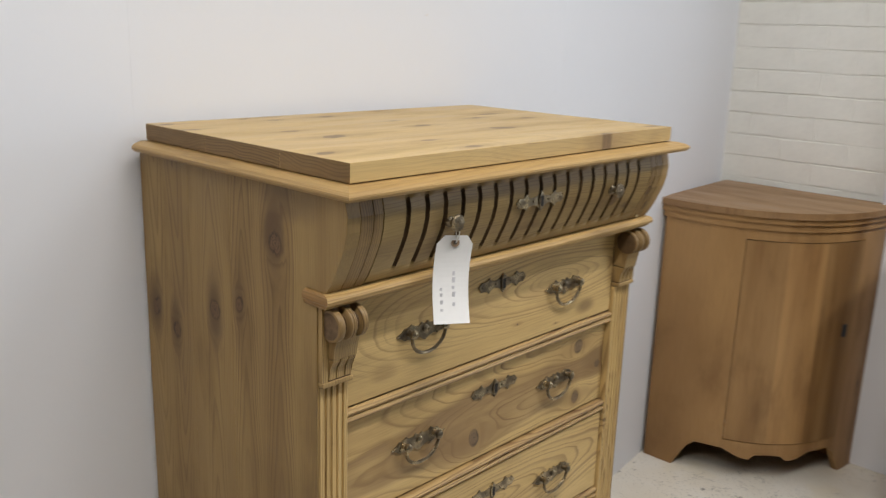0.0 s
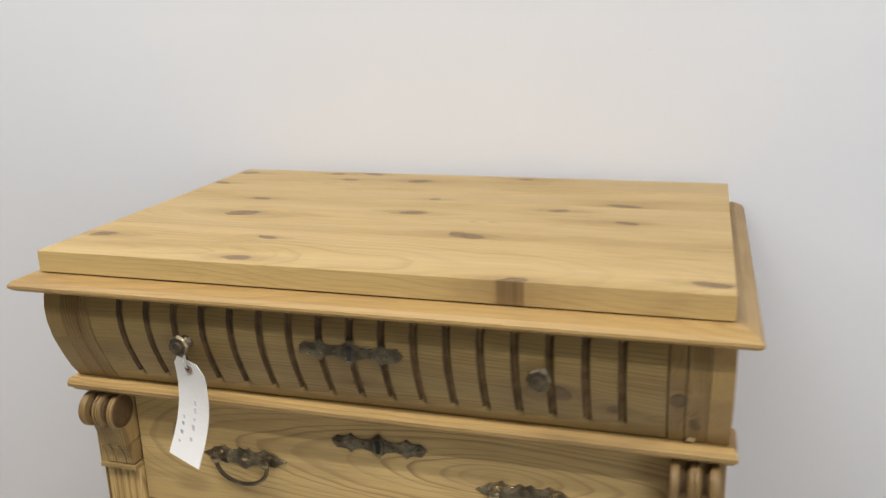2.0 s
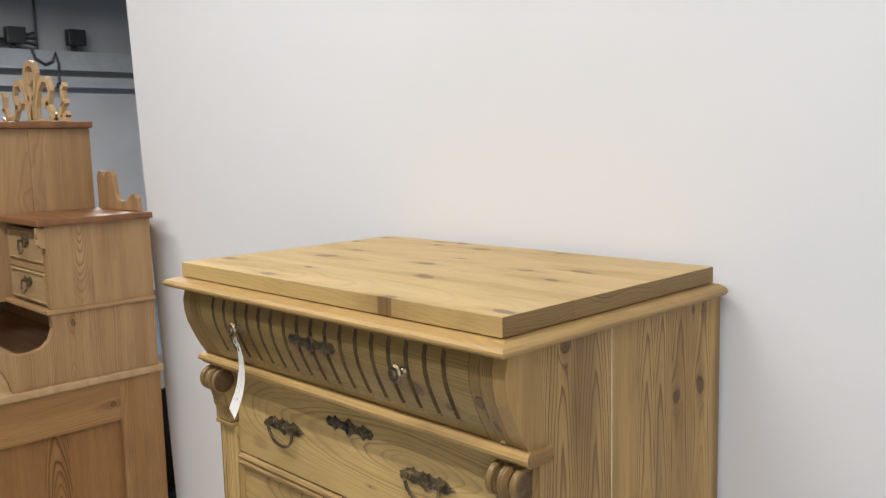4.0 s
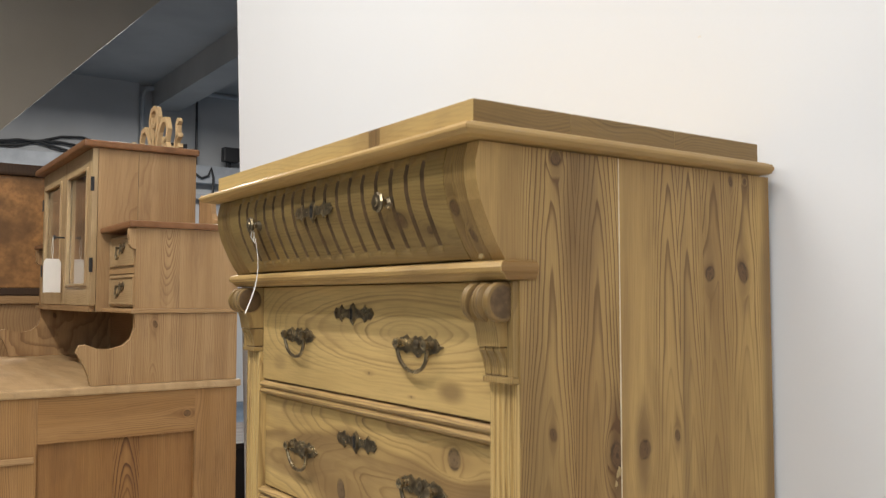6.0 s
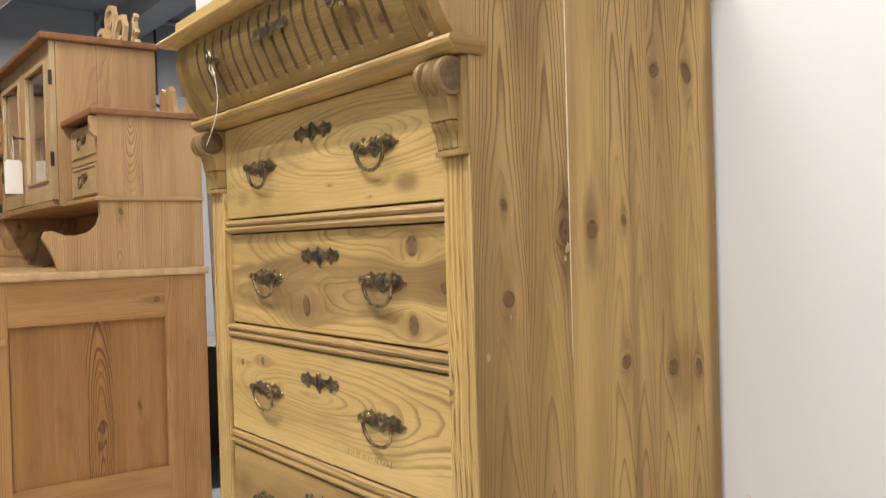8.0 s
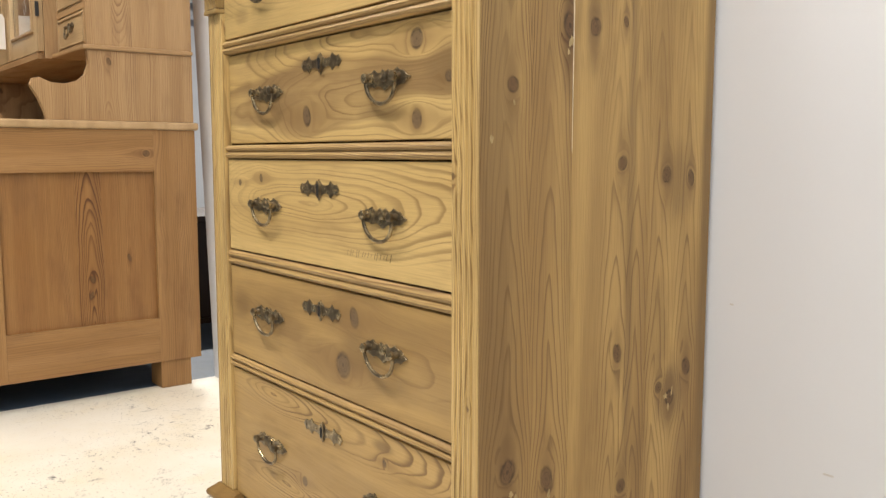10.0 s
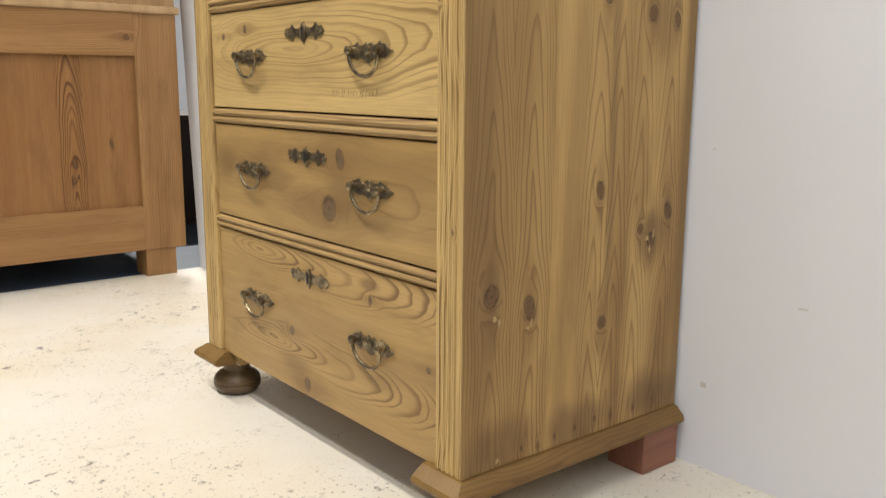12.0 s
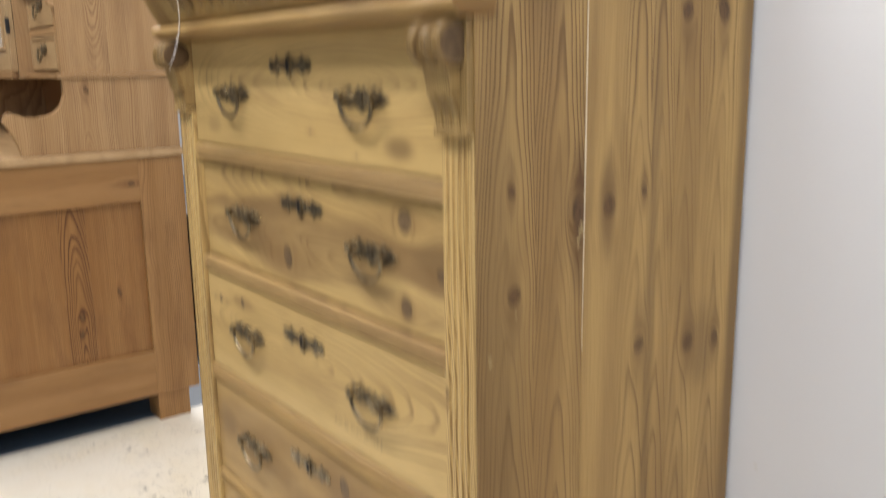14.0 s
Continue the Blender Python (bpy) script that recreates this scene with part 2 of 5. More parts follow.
def floor_paint(name, colour, wear):
    """Painted concrete, chipped and scuffed down to the dark screed."""
    k = Nodes(name)
    p = k.place()
    cloud = k.noise(p, 2.3, 5.0, 0.6)
    c = k.mix(k.span(cloud, 0.35, 0.7), colour, tuple(x * y for x, y in zip(colour, (0.93, 0.89, 0.82))))
    warm = k.noise(p, 5.0, 4.0, 0.6)
    c = k.mix(k.span(warm, 0.50, 0.70, 0.0, 0.45), c, tuple(x * y for x, y in zip(colour, (0.93, 0.86, 0.70))))
    zones = k.noise(p, 2.6, 4.0, 0.6)
    chips = k.noise(p, 30.0, 9.0, 0.78)
    chip = k.math("MULTIPLY", k.span(chips, 0.588, 0.598), k.span(zones, 0.50, 0.60))
    specks = k.noise(k.vec("ADD", p, (5.3, 2.1, 0)), 120.0, 5.0, 0.75)
    chip = k.math("MAXIMUM", chip, k.math("MULTIPLY", k.span(specks, 0.605, 0.618), k.span(zones, 0.40, 0.60, 0.16, 1.0)))
    bent = k.vec("ADD", p, k.vec("MULTIPLY", k.join(warm, zones, 0.0), (0.12, 0.12, 0.0)))
    vein = k.math("ABSOLUTE", k.math("SUBTRACT", k.noise(bent, 7.0, 6.0, 0.7), 0.5))
    veins = k.math("MULTIPLY", k.span(vein, 0.0, 0.006, 1.0, 0.0), k.span(k.noise(p, 11.0, 3.0), 0.56, 0.64))
    chip = k.math("MAXIMUM", chip, k.math("MULTIPLY", veins, 0.8))
    c = k.mix(k.math("MULTIPLY", chip, wear), c, (0.06, 0.055, 0.05))
    k.bump(k.math("SUBTRACT", cloud, chip), 0.25, 0.0015)
    return k.done(c, k.span(cloud, 0.3, 0.7, 0.42, 0.6))


WALL, BRASS = wall_paint(), aged_brass()
FLOOR_WHITE = floor_paint("white_floor_paint", (0.80, 0.765, 0.69), 0.85)
FLOOR_BLUE = floor_paint("blue_floor_paint", (0.075, 0.115, 0.17), 0.3)
FAINT = plain("pencil_grey", (0.26, 0.18, 0.085), 0.6)
SCUFF = plain("wall_scuff", (0.68, 0.655, 0.635), 0.7)
PAPER = plain("paper", (0.83, 0.82, 0.80), 0.7, vary=0.03)
INK = plain("ink", (0.66, 0.65, 0.67), 0.7)
DARK = plain("dark_hole", (0.015, 0.012, 0.010), 0.8)
STRING = plain("string", (0.75, 0.72, 0.66), 0.8)
BLUE_WALL = plain("grey_blue_wall_paint", (0.44, 0.45, 0.465), 0.7, vary=0.06, scale=1.5, bump=0.15)
# grey rather than white, to hold down the ambient light
CEIL = plain("ceiling_paint", (0.42, 0.41, 0.395), 0.8, vary=0.05, scale=1.0)
GREY_CEIL = plain("grey_ceiling", (0.36, 0.355, 0.35), 0.8, vary=0.1, scale=1.0)
SOFFIT = plain("beige_soffit", (0.36, 0.32, 0.27), 0.8, vary=0.05, scale=1.0)
BRICK = plain("white_painted_brick", (0.88, 0.87, 0.81), 0.55, vary=0.03, scale=9.0, bump=0.7, fine=70.0)
MORTAR = plain("white_painted_mortar", (0.87, 0.86, 0.80), 0.7, vary=0.04, bump=0.4)
DIM = plain("bounce_damping_brown", (0.16, 0.14, 0.12), 0.8)
CREAM = plain("cream_paint", (0.78, 0.70, 0.50), 0.7, vary=0.04)
TRIM = plain("grey_trim_paint", (0.50, 0.51, 0.54), 0.6, vary=0.05)
BLACK = plain("black_plastic", (0.02, 0.02, 0.022), 0.5)
PIPE = plain("galvanised_trunking", (0.36, 0.38, 0.41), 0.5, vary=0.08)
BURL = plain("dark_burl_veneer", (0.34, 0.165, 0.06), 0.4, vary=0.5, scale=7.0, fine=40.0)
DARKWOOD = pine("dark_brown_wood", "z", ((0.075, 0.040, 0.023), (0.055, 0.03, 0.017), (0.03, 0.016, 0.01)), line=0.4)
CUP_TONE = ((0.42, 0.245, 0.100), (0.25, 0.132, 0.048), (0.135, 0.066, 0.025))
CUPB = pine("brown_pine_upright", "z", CUP_TONE, [(0.66, 0.2, 0.01), (0.40, 2.72, 0.012), (0.74, 2.60, 0.014), (0.30, 2.95, 0.010)], heart=(2.64, 2.80, 2.96, 3.1), depth=0.9, wave=0.02, rings=230.0, line=0.4, calm=0.6, fade=0.03, streak=13.0)
FOOT = pine("dark_stained_foot", "z", ((0.155, 0.105, 0.055), (0.11, 0.072, 0.038), (0.05, 0.031, 0.017)), line=0.4, gloss=0.4)
MAHOGANY = pine("red_brown_block", "y", ((0.32, 0.135, 0.085), (0.25, 0.10, 0.062), (0.13, 0.05, 0.032)), line=0.3)
RAIL = pine("pine_rail", "x", ((0.50, 0.335, 0.142), (0.39, 0.248, 0.100), (0.17, 0.092, 0.038)), line=0.8, depth=0.02, rings=260.0)
MOULD = pine("pine_moulding", "x", ((0.50, 0.325, 0.128), (0.43, 0.272, 0.102), (0.23, 0.130, 0.048)), depth=0.05, wave=0.01, rings=300.0, line=0.45)
MOULD_SIDE = pine("pine_moulding_side", "y", ((0.48, 0.315, 0.125), (0.39, 0.25, 0.096), (0.24, 0.14, 0.052)), depth=0.05, wave=0.01, rings=300.0, line=0.45)
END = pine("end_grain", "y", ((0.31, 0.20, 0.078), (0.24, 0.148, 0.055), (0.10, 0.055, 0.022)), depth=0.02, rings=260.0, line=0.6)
WAIST = pine("brown_moulding", "x", ((0.47, 0.305, 0.118), (0.38, 0.235, 0.088), (0.18, 0.098, 0.036)), depth=0.05, wave=0.01, rings=300.0, line=0.6)
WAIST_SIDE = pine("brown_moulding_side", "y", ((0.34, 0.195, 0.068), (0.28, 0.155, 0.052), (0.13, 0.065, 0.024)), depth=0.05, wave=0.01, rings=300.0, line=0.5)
SPLIT = plain("pale_split_filler", (0.70, 0.60, 0.42), 0.6, vary=0.15, scale=30.0)
HOLLOW = plain("dark_scroll_end", (0.135, 0.082, 0.038), 0.7, vary=0.3, scale=60.0)
# shade inside the flutes, put into their colour
FLUTE = plain("pale_flute_shade", (0.27, 0.172, 0.066), 0.7, vary=0.3, scale=40.0)
FLUTE_DEEP = plain("dark_flute_shade", (0.115, 0.065, 0.025), 0.7, vary=0.3, scale=40.0)
PLINTH = pine("golden_brown_plinth", "y", ((0.265, 0.157, 0.050), (0.21, 0.118, 0.037), (0.12, 0.06, 0.022)), depth=0.05, wave=0.01, rings=300.0, line=0.5)
# painted shade for the recesses of scrolls and corbels
GROOVE_SHADE = plain("groove_shade", (0.092, 0.050, 0.018), 0.7, vary=0.3, scale=40.0)
FILLER = plain("pale_filler", (0.45, 0.325, 0.155), 0.6, vary=0.2, scale=60.0, fine=300.0)
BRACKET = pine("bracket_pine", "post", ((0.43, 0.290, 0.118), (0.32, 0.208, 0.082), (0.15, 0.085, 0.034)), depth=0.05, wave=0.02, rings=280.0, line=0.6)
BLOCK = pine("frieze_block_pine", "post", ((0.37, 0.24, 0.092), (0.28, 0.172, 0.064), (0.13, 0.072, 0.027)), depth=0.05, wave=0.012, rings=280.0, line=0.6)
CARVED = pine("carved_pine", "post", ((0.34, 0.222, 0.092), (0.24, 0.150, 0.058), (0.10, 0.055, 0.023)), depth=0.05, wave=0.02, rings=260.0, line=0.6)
POST = pine("pine_post", "post", HONEY, depth=0.05, wave=0.012, rings=300.0, line=0.65)
DESK_V = pine("amber_pine_upright", "z", AMBER, depth=0.03, wave=0.03, rings=230.0, line=0.45)
DESK_H = pine("amber_pine_level", "x", AMBER, depth=0.03, wave=0.03, rings=230.0, line=0.45)
DESK_Y = pine("amber_pine_rail", "y", AMBER, depth=0.03, wave=0.03, rings=230.0, line=0.45)
# gallery fronts: amber pine made paler, the light on them painted in
DOOR_V = pine("lit_door_pine", "z", ((0.50, 0.36, 0.20), (0.42, 0.285, 0.15), (0.20, 0.11, 0.05)), depth=0.03, wave=0.03, rings=230.0, line=0.45)
DOOR_Y = pine("lit_door_rail", "y", ((0.50, 0.36, 0.20), (0.42, 0.285, 0.15), (0.20, 0.11, 0.05)), depth=0.03, wave=0.03, rings=230.0, line=0.45)
CREST = pine("pale_sawn_pine", "y", ((0.66, 0.47, 0.26), (0.56, 0.38, 0.20), (0.34, 0.2, 0.09)), line=0.3)
DESK_HEART = pine("amber_heartwood", "post", RUSSET, [(0.345, -0.840, 0.007), (0.30, -0.836, 0.006)], -0.838, 0.322, 0.010, 230.0, 1.5, stretch=2.2, taper=0.09, root=0.15)
DESK_QUIET = pine("amber_quiet_board", "post", RUSSET, [(0.40, -0.945, 0.006)], -0.50, 0.33, 0.01, 260.0, 0.35, stretch=3.0)
NEST_QUIET = pine("amber_nest_board", "post", AMBER, (), -0.50, 0.33, 0.01, 260.0, 0.35)
NEST_HEART = pine("amber_nest_heart", "post", AMBER, [(0.955, -0.945, 0.006)], -0.945, 0.322, 0.010, 330.0, 0.55, stretch=2.2, taper=-0.09, root=1.4)
DARK_EDGE = pine("brown_stained_moulding", "y", ((0.27, 0.125, 0.055), (0.21, 0.095, 0.042), (0.11, 0.045, 0.02)), depth=0.03, wave=0.03, rings=230.0, line=0.45)


# ---- shapes ----
def box(bm, x0, x1, y0, y1, z0, z1, bevel=0.0):
    vs = [bm.verts.new((x, y, z)) for x in (x0, x1) for y in (y0, y1) for z in (z0, z1)]
    fs = [bm.faces.new([vs[i] for i in f]) for f in ((0, 1, 3, 2), (4, 6, 7, 5), (0, 4, 5, 1), (2, 3, 7, 6), (0, 2, 6, 4), (1, 5, 7, 3))]
    if bevel:
        es = {e for f in fs for e in f.edges}
        bmesh.ops.bevel(bm, geom=list(es), offset=bevel, segments=2, profile=0.6, affect="EDGES")


def prism(bm, pts, axis, a, b, bevel=0.0):
    """A polygon in the plane across the axis, drawn out from a to b."""
    def at(p, q):
        return {"x": (q, p[0], p[1]), "y": (p[0], q, p[1]), "z": (p[0], p[1], q)}[axis]
    lo, hi = [bm.verts.new(at(p, a)) for p in pts], [bm.verts.new(at(p, b)) for p in pts]
    n = len(pts)
    caps = [bm.faces.new(lo), bm.faces.new(hi[::-1])]
    for i in range(n):
        bm.faces.new((lo[i], lo[(i + 1) % n], hi[(i + 1) % n], hi[i]))
    if bevel:
        es = {e for f in caps for e in f.edges}
        bmesh.ops.bevel(bm, geom=list(es), offset=bevel, segments=2, profile=0.6, affect="EDGES")


def strip(bm, profile, starts, ends):
    """A moulding: profile points placed at starts and at ends, mitred as these say."""
    a, b = [bm.verts.new(p) for p in starts], [bm.verts.new(p) for p in ends]
    n = len(profile)
    for i in range(n):
        bm.faces.new((a[i], a[(i + 1) % n], b[(i + 1) % n], b[i]))
    bm.faces.new(a[::-1])
    bm.faces.new(b)


def lathe(bm, profile, centre, axis="z", n=28):
    """(radius, height) pairs turned about an axis through the centre."""
    rings = []
    for r, h in profile:
        ring = []
        for i in range(n):
            c, s = r * math.cos(2 * math.pi * i / n), r * math.sin(2 * math.pi * i / n)
            q = {"z": (c, s, h), "x": (h, c, s), "y": (c, h, s)}[axis]
            ring.append(bm.verts.new(Vector(centre) + Vector(q)))
        rings.append(ring)
    for a, b in zip(rings, rings[1:]):
        for i in range(n):
            bm.faces.new((a[i], a[(i + 1) % n], b[(i + 1) % n], b[i]))
    bm.faces.new(rings[0][::-1])
    bm.faces.new(rings[-1])


def tube(bm, path, r, n=8):
    rings = []
    path = [Vector(p) for p in path]
    for i, p in enumerate(path):
        d = (path[min(i + 1, len(path) - 1)] - path[max(i - 1, 0)]).normalized()
        a = d.orthogonal().normalized() if not rings else (side - d * side.dot(d)).normalized()
        side = a
        b = d.cross(a)
        rings.append([bm.verts.new(p + r * (a * math.cos(2 * math.pi * j / n) + b * math.sin(2 * math.pi * j / n))) for j in range(n)])
    for s, e in zip(rings, rings[1:]):
        for j in range(n):
            bm.faces.new((s[j], s[(j + 1) % n], e[(j + 1) % n], e[j]))
    bm.faces.new(rings[0][::-1])
    bm.faces.new(rings[-1])


def part(name, bm, material, parent, label="", smooth=False):
    bmesh.ops.recalc_face_normals(bm, faces=bm.faces)
    me = bpy.data.meshes.new(name)
    bm.to_mesh(me)
    bm.free()
    me.materials.append(material)
    if smooth:
        for f in me.polygons:
            f.use_smooth = True
        me.set_sharp_from_angle(angle=radians(38))
    ob = new(name, me)
    ob.parent = parent
    return tagged(ob, label)


def boxed(name, material, parent, x0, x1, y0, y1, z0, z1, bevel=0.0, label=""):
    bm = bmesh.new()
    box(bm, x0, x1, y0, y1, z0, z1, bevel)
    return part(name, bm, material, parent, label)


def thing(name, m, label, category, group="", kind=""):
    ob = new(name)
    ob.matrix_world = m
    ob.empty_display_size = 0.1
    return tagged(ob, label, category, group, kind)


def structure(name, bm, material, label, category):
    return tagged(part(name, bm, material, None, "", False), label, category, kind="structure")


# ---- the room ----
WX, CEILING = -1.2065, 3.03
BRICKED = []


def room():
    bm = bmesh.new()
    box(bm, -1.6, 0.55, -0.36, 3.4, -0.1, 0.0)
    structure("floor", bm, FLOOR_WHITE, "white painted concrete floor with chips and scuffs", "floor")
    bm = bmesh.new()
    box(bm, -7.0, 5.0, -8.7, -0.36, -0.1, -0.002)
    # unseen stretch, added dark so less light bounces onto the drawers
    box(bm, 0.55, 5.0, -0.36, 3.4, -0.1, -0.002)
    structure("floor_blue", bm, FLOOR_BLUE, "dark blue painted floor, continued out of view to cut bounce", "floor")
    bm = bmesh.new()
    prism(bm, [(-0.36, 0.0), (-0.587, CEILING), (0.705, CEILING), (0.705, 0.0)], "x", WX - 0.08, WX)
    structure("wall_panel_1", bm, WALL, "white painted partition wall panel", "wall")
    bm = bmesh.new()
    box(bm, WX - 0.08, WX + 0.0003, 0.705, 1.80, 0.0, CEILING)
    structure("wall_panel_2", bm, WALL, "white painted partition wall panel", "wall")
    panel = bpy.data.objects["wall_panel_2"]
    for y, z, a, b in ((1.332, 1.412, 0.003, 0.002), (1.637, 0.279, 0.008, 0.002), (1.491, 0.131, 0.005, 0.006), (1.484, 0.485, 0.003, 0.002)):
        bm = bmesh.new()
        prism(bm, [(y + a * math.cos(q * 0.785), z + b * math.sin(q * 0.785) * (0.6 + 0.4 * (q % 2))) for q in range(8)], "x", WX, WX + 0.0010)
        part("scuff_mark", bm, SCUFF, panel)
    bm = bmesh.new()
    prism(bm, [(WX, 1.8006), (WX - 0.128 * 1.25, 3.05), (WX - 0.128 * 1.25 - 0.08, 3.05), (WX - 0.08, 1.8006)], "z", 0.0, CEILING)
    structure("wall_panel_3", bm, WALL, "white painted partition wall panel", "wall")
    bm = bmesh.new()
    for x0, x1, z0, z1 in ((-1.6, 0.6, 0.0, CEILING), (1.9, 5.0, 0.0, CEILING), (0.6, 1.9, 0.0, 1.0), (0.6, 1.9, 2.2, CEILING)):
        box(bm, x0, x1, 3.05, 3.40, z0, z1)
    BRICKED.append(structure("wall_brick", bm, MORTAR, "white painted brick wall", "wall"))
    # unseen wall closing the room, darkened to lessen fill on the chest
    bm = bmesh.new()
    box(bm, 4.8, 5.0, -7.5, 3.05, 0.0, CEILING)
    structure("wall_east", bm, DIM, "unseen wall behind the camera, dark to cut bounced light", "wall")
    bm = bmesh.new()
    box(bm, -7.0, -1.6, 3.2, 3.4, 0.0, CEILING)
    structure("wall_north", bm, BLUE_WALL, "grey-blue painted wall of the store", "wall")
    bm = bmesh.new()
    box(bm, -7.2, -7.0, -8.7, 3.4, 0.0, CEILING)
    structure("wall_west", bm, BLUE_WALL, "grey-blue painted wall of the store", "wall")
    bm = bmesh.new()
    box(bm, -2.38, 4.8, -6.2, -6.0, 0.0, CEILING)
    structure("wall_south", bm, BLUE_WALL, "grey-blue painted brick wall of the store", "wall")
    bm = bmesh.new()
    for x0, x1, z0, z1 in ((-3.95, -2.38, 0.0, CEILING), (-7.0, -5.2, 0.0, CEILING), (-5.2, -3.95, 1.97, CEILING)):
        box(bm, x0, x1, -6.3, -6.1, z0, z1)
    structure("wall_doorway", bm, BLUE_WALL, "grey-blue wall with an open doorway", "wall")
    bm = bmesh.new()
    box(bm, -7.0, -2.0, -8.7, -8.5, 0.0, CEILING)
    structure("wall_back_room", bm, CREAM, "cream painted wall of the back room", "wall")
    for x0, x1 in ((-3.95, -3.87), (-5.28, -5.20)):
        bm = bmesh.new()
        box(bm, x0, x1, -6.095, -6.07, 0.0, 2.04)
        structure("trim_doorway", bm, TRIM, "pale grey painted door lining", "trim")
    bm = bmesh.new()
    prism(bm, [(-0.30, 1.36), (-1.895, 3.03), (4.8, 3.03), (4.8, 1.36)], "y", -3.05, -3.0)
    structure("stair_soffit", bm, SOFFIT, "beige boarded side of a sloping staircase", "stairs")
    bm = bmesh.new()
    box(bm, -2.75, -2.5, -6.0, -0.62, 2.80, 3.028)
    structure("ceiling_beam", bm, GREY_CEIL, "pale painted ceiling beam", "beam")
    bm = bmesh.new()
    box(bm, -7.2, 5.0, -0.6, 3.4, CEILING, CEILING + 0.1)
    structure("ceiling", bm, CEIL, "ceiling over the chest, greyed to cut bounced light", "ceiling")
    bm = bmesh.new()
    box(bm, -7.2, 5.0, -8.7, -0.6, CEILING, CEILING + 0.1)
    structure("ceiling_store", bm, GREY_CEIL, "dark grey ceiling of the store", "ceiling")


room()


# ---- the chest of drawers ----
HW, BACK = 0.370, 0.427
CHEST = pose(-0.771, 1.077, 0, 0, 0, 90)
FRIEZE = [(-0.058, 1.190), (-0.063, 1.168), (-0.062, 1.150), (-0.057, 1.130), (-0.050, 1.114), (-0.043, 1.099), (-0.035, 1.084), (-0.025, 1.069)]


def frieze_depth(z):
    zs = [p[1] for p in FRIEZE][::-1]
    return float(np.interp(z, zs, [p[0] for p in FRIEZE][::-1]))


def outline_plate(bm, half, y0, y1, cx, cz):
    """A symmetric pierced-brass outline: half holds the right-hand points from top to bottom."""
    pts = half + [(-x, z) for x, z in half[::-1] if x > 0]
    soft = []
    for (xa, za), (xb, zb) in zip(pts, pts[1:] + pts[:1]):
        soft += [(xa * 0.9 + xb * 0.1, za * 0.9 + zb * 0.1), (xa * 0.1 + xb * 0.9, za * 0.1 + zb * 0.9)]
    pts = [(x, 0.86 * z) for x, z in soft]
    prism(bm, [(cx + x, cz + z) for x, z in pts], "y", y0, y1, 0.0008)


WING = [(0, 0.0092), (0.0064, 0.0147), (0.0115, 0.0083), (0.0205, 0.0092), (0.0256, 0.0156), (0.032, 0.0101), (0.0397, 0.011), (0.0435, 0.0055), (0.0563, 0), (0.0448, -0.0055), (0.0397, -0.0101), (0.032, -0.0083), (0.0256, -0.0129), (0.0179, -0.0083), (0.0102, -0.011), (0, -0.0184)]
SLIM = [(0, 0.018), (0.004, 0.011), (0.009, 0.0075), (0.020, 0.006), (0.029, 0.007), (0.033, 0.0150), (0.038, 0.008), (0.046, 0.007), (0.050, 0.0095), (0.0575, 0), (0.050, -0.0095), (0.046, -0.007), (0.038, -0.008), (0.033, -0.0150), (0.029, -0.007), (0.020, -0.006), (0.009, -0.0075), (0.004, -0.013), (0, -0.020)]


def bail_pull(drawer, x, z, y):
    bm = bmesh.new()
    outline_plate(bm, WING, y - 0.0025, y, x, z)
    for s in (-1, 1):
        lathe(bm, [(0.0055, 0.0), (0.0045, -0.006), (0.0065, -0.009), (0.0065, -0.013), (0.003, -0.0155)], (x + s * 0.032, y - 0.002, z + 0.002), "y", 12)
    lathe(bm, [(0.006, 0.0), (0.006, -0.003), (0.003, -0.005)], (x, y - 0.002, z + 0.002), "y", 10)
    part("backplate", bm, BRASS, drawer, "ornate aged brass backplate", True)
    bm = bmesh.new()
    path = []
    for i in range(17):
        a = math.pi * i / 16
        path.append((x - 0.034 * math.cos(a), y - 0.011 + 0.003 * math.sin(a), z + 0.002 - 0.034 * math.sin(a) ** 0.8))
    tube(bm, path, 0.0026, 8)
    part("bail_handle", bm, BRASS, drawer, "curved aged brass bail handle", True)


def escutcheon(drawer, x, z, y):
    bm = bmesh.new()
    outline_plate(bm, SLIM, y - 0.002, y, x, z)
    pts = [(x + 0.0065 * math.cos(2 * math.pi * i / 16), z + 0.0130 * math.sin(2 * math.pi * i / 16)) for i in range(16)]
    prism(bm, pts, "y", y - 0.0042, y - 0.001, 0.0006)
    for s in (-1, 1):
        for q in (0.018, 0.048):
            lathe(bm, [(0.0018, 0.0), (0.0014, -0.0012), (0.0004, -0.0017)], (x + s * q, y - 0.002, z), "y", 8)
    part("escutcheon", bm, BRASS, drawer, "ornate aged brass escutcheon", True)
    bm = bmesh.new()
    pts = [(x + 0.0036 * math.cos(a), z + 0.0040 + 0.0036 * math.sin(a)) for a in [radians(q) for q in range(-40, 221, 26)]] + [(x - 0.0026, z - 0.0085), (x + 0.0026, z - 0.0085)]
    prism(bm, pts, "y", y - 0.0047, y - 0.003)
    part("keyhole", bm, DARK, drawer)


def drawer_front(chest, z0, z1, material, key_z, pull_z, inset):
    bm = bmesh.new()
    box(bm, -0.3165, 0.3165, inset, inset + 0.022, z0, z1, 0.0015)
    drawer = part("drawer", bm, material, chest, "pale waxed pine drawer front")
    escutcheon(drawer, 0.0, key_z, inset)
    for s, x in ((-1, -0.172), (1, 0.167)):
        bail_pull(drawer, x, pull_z, inset)
    return drawer


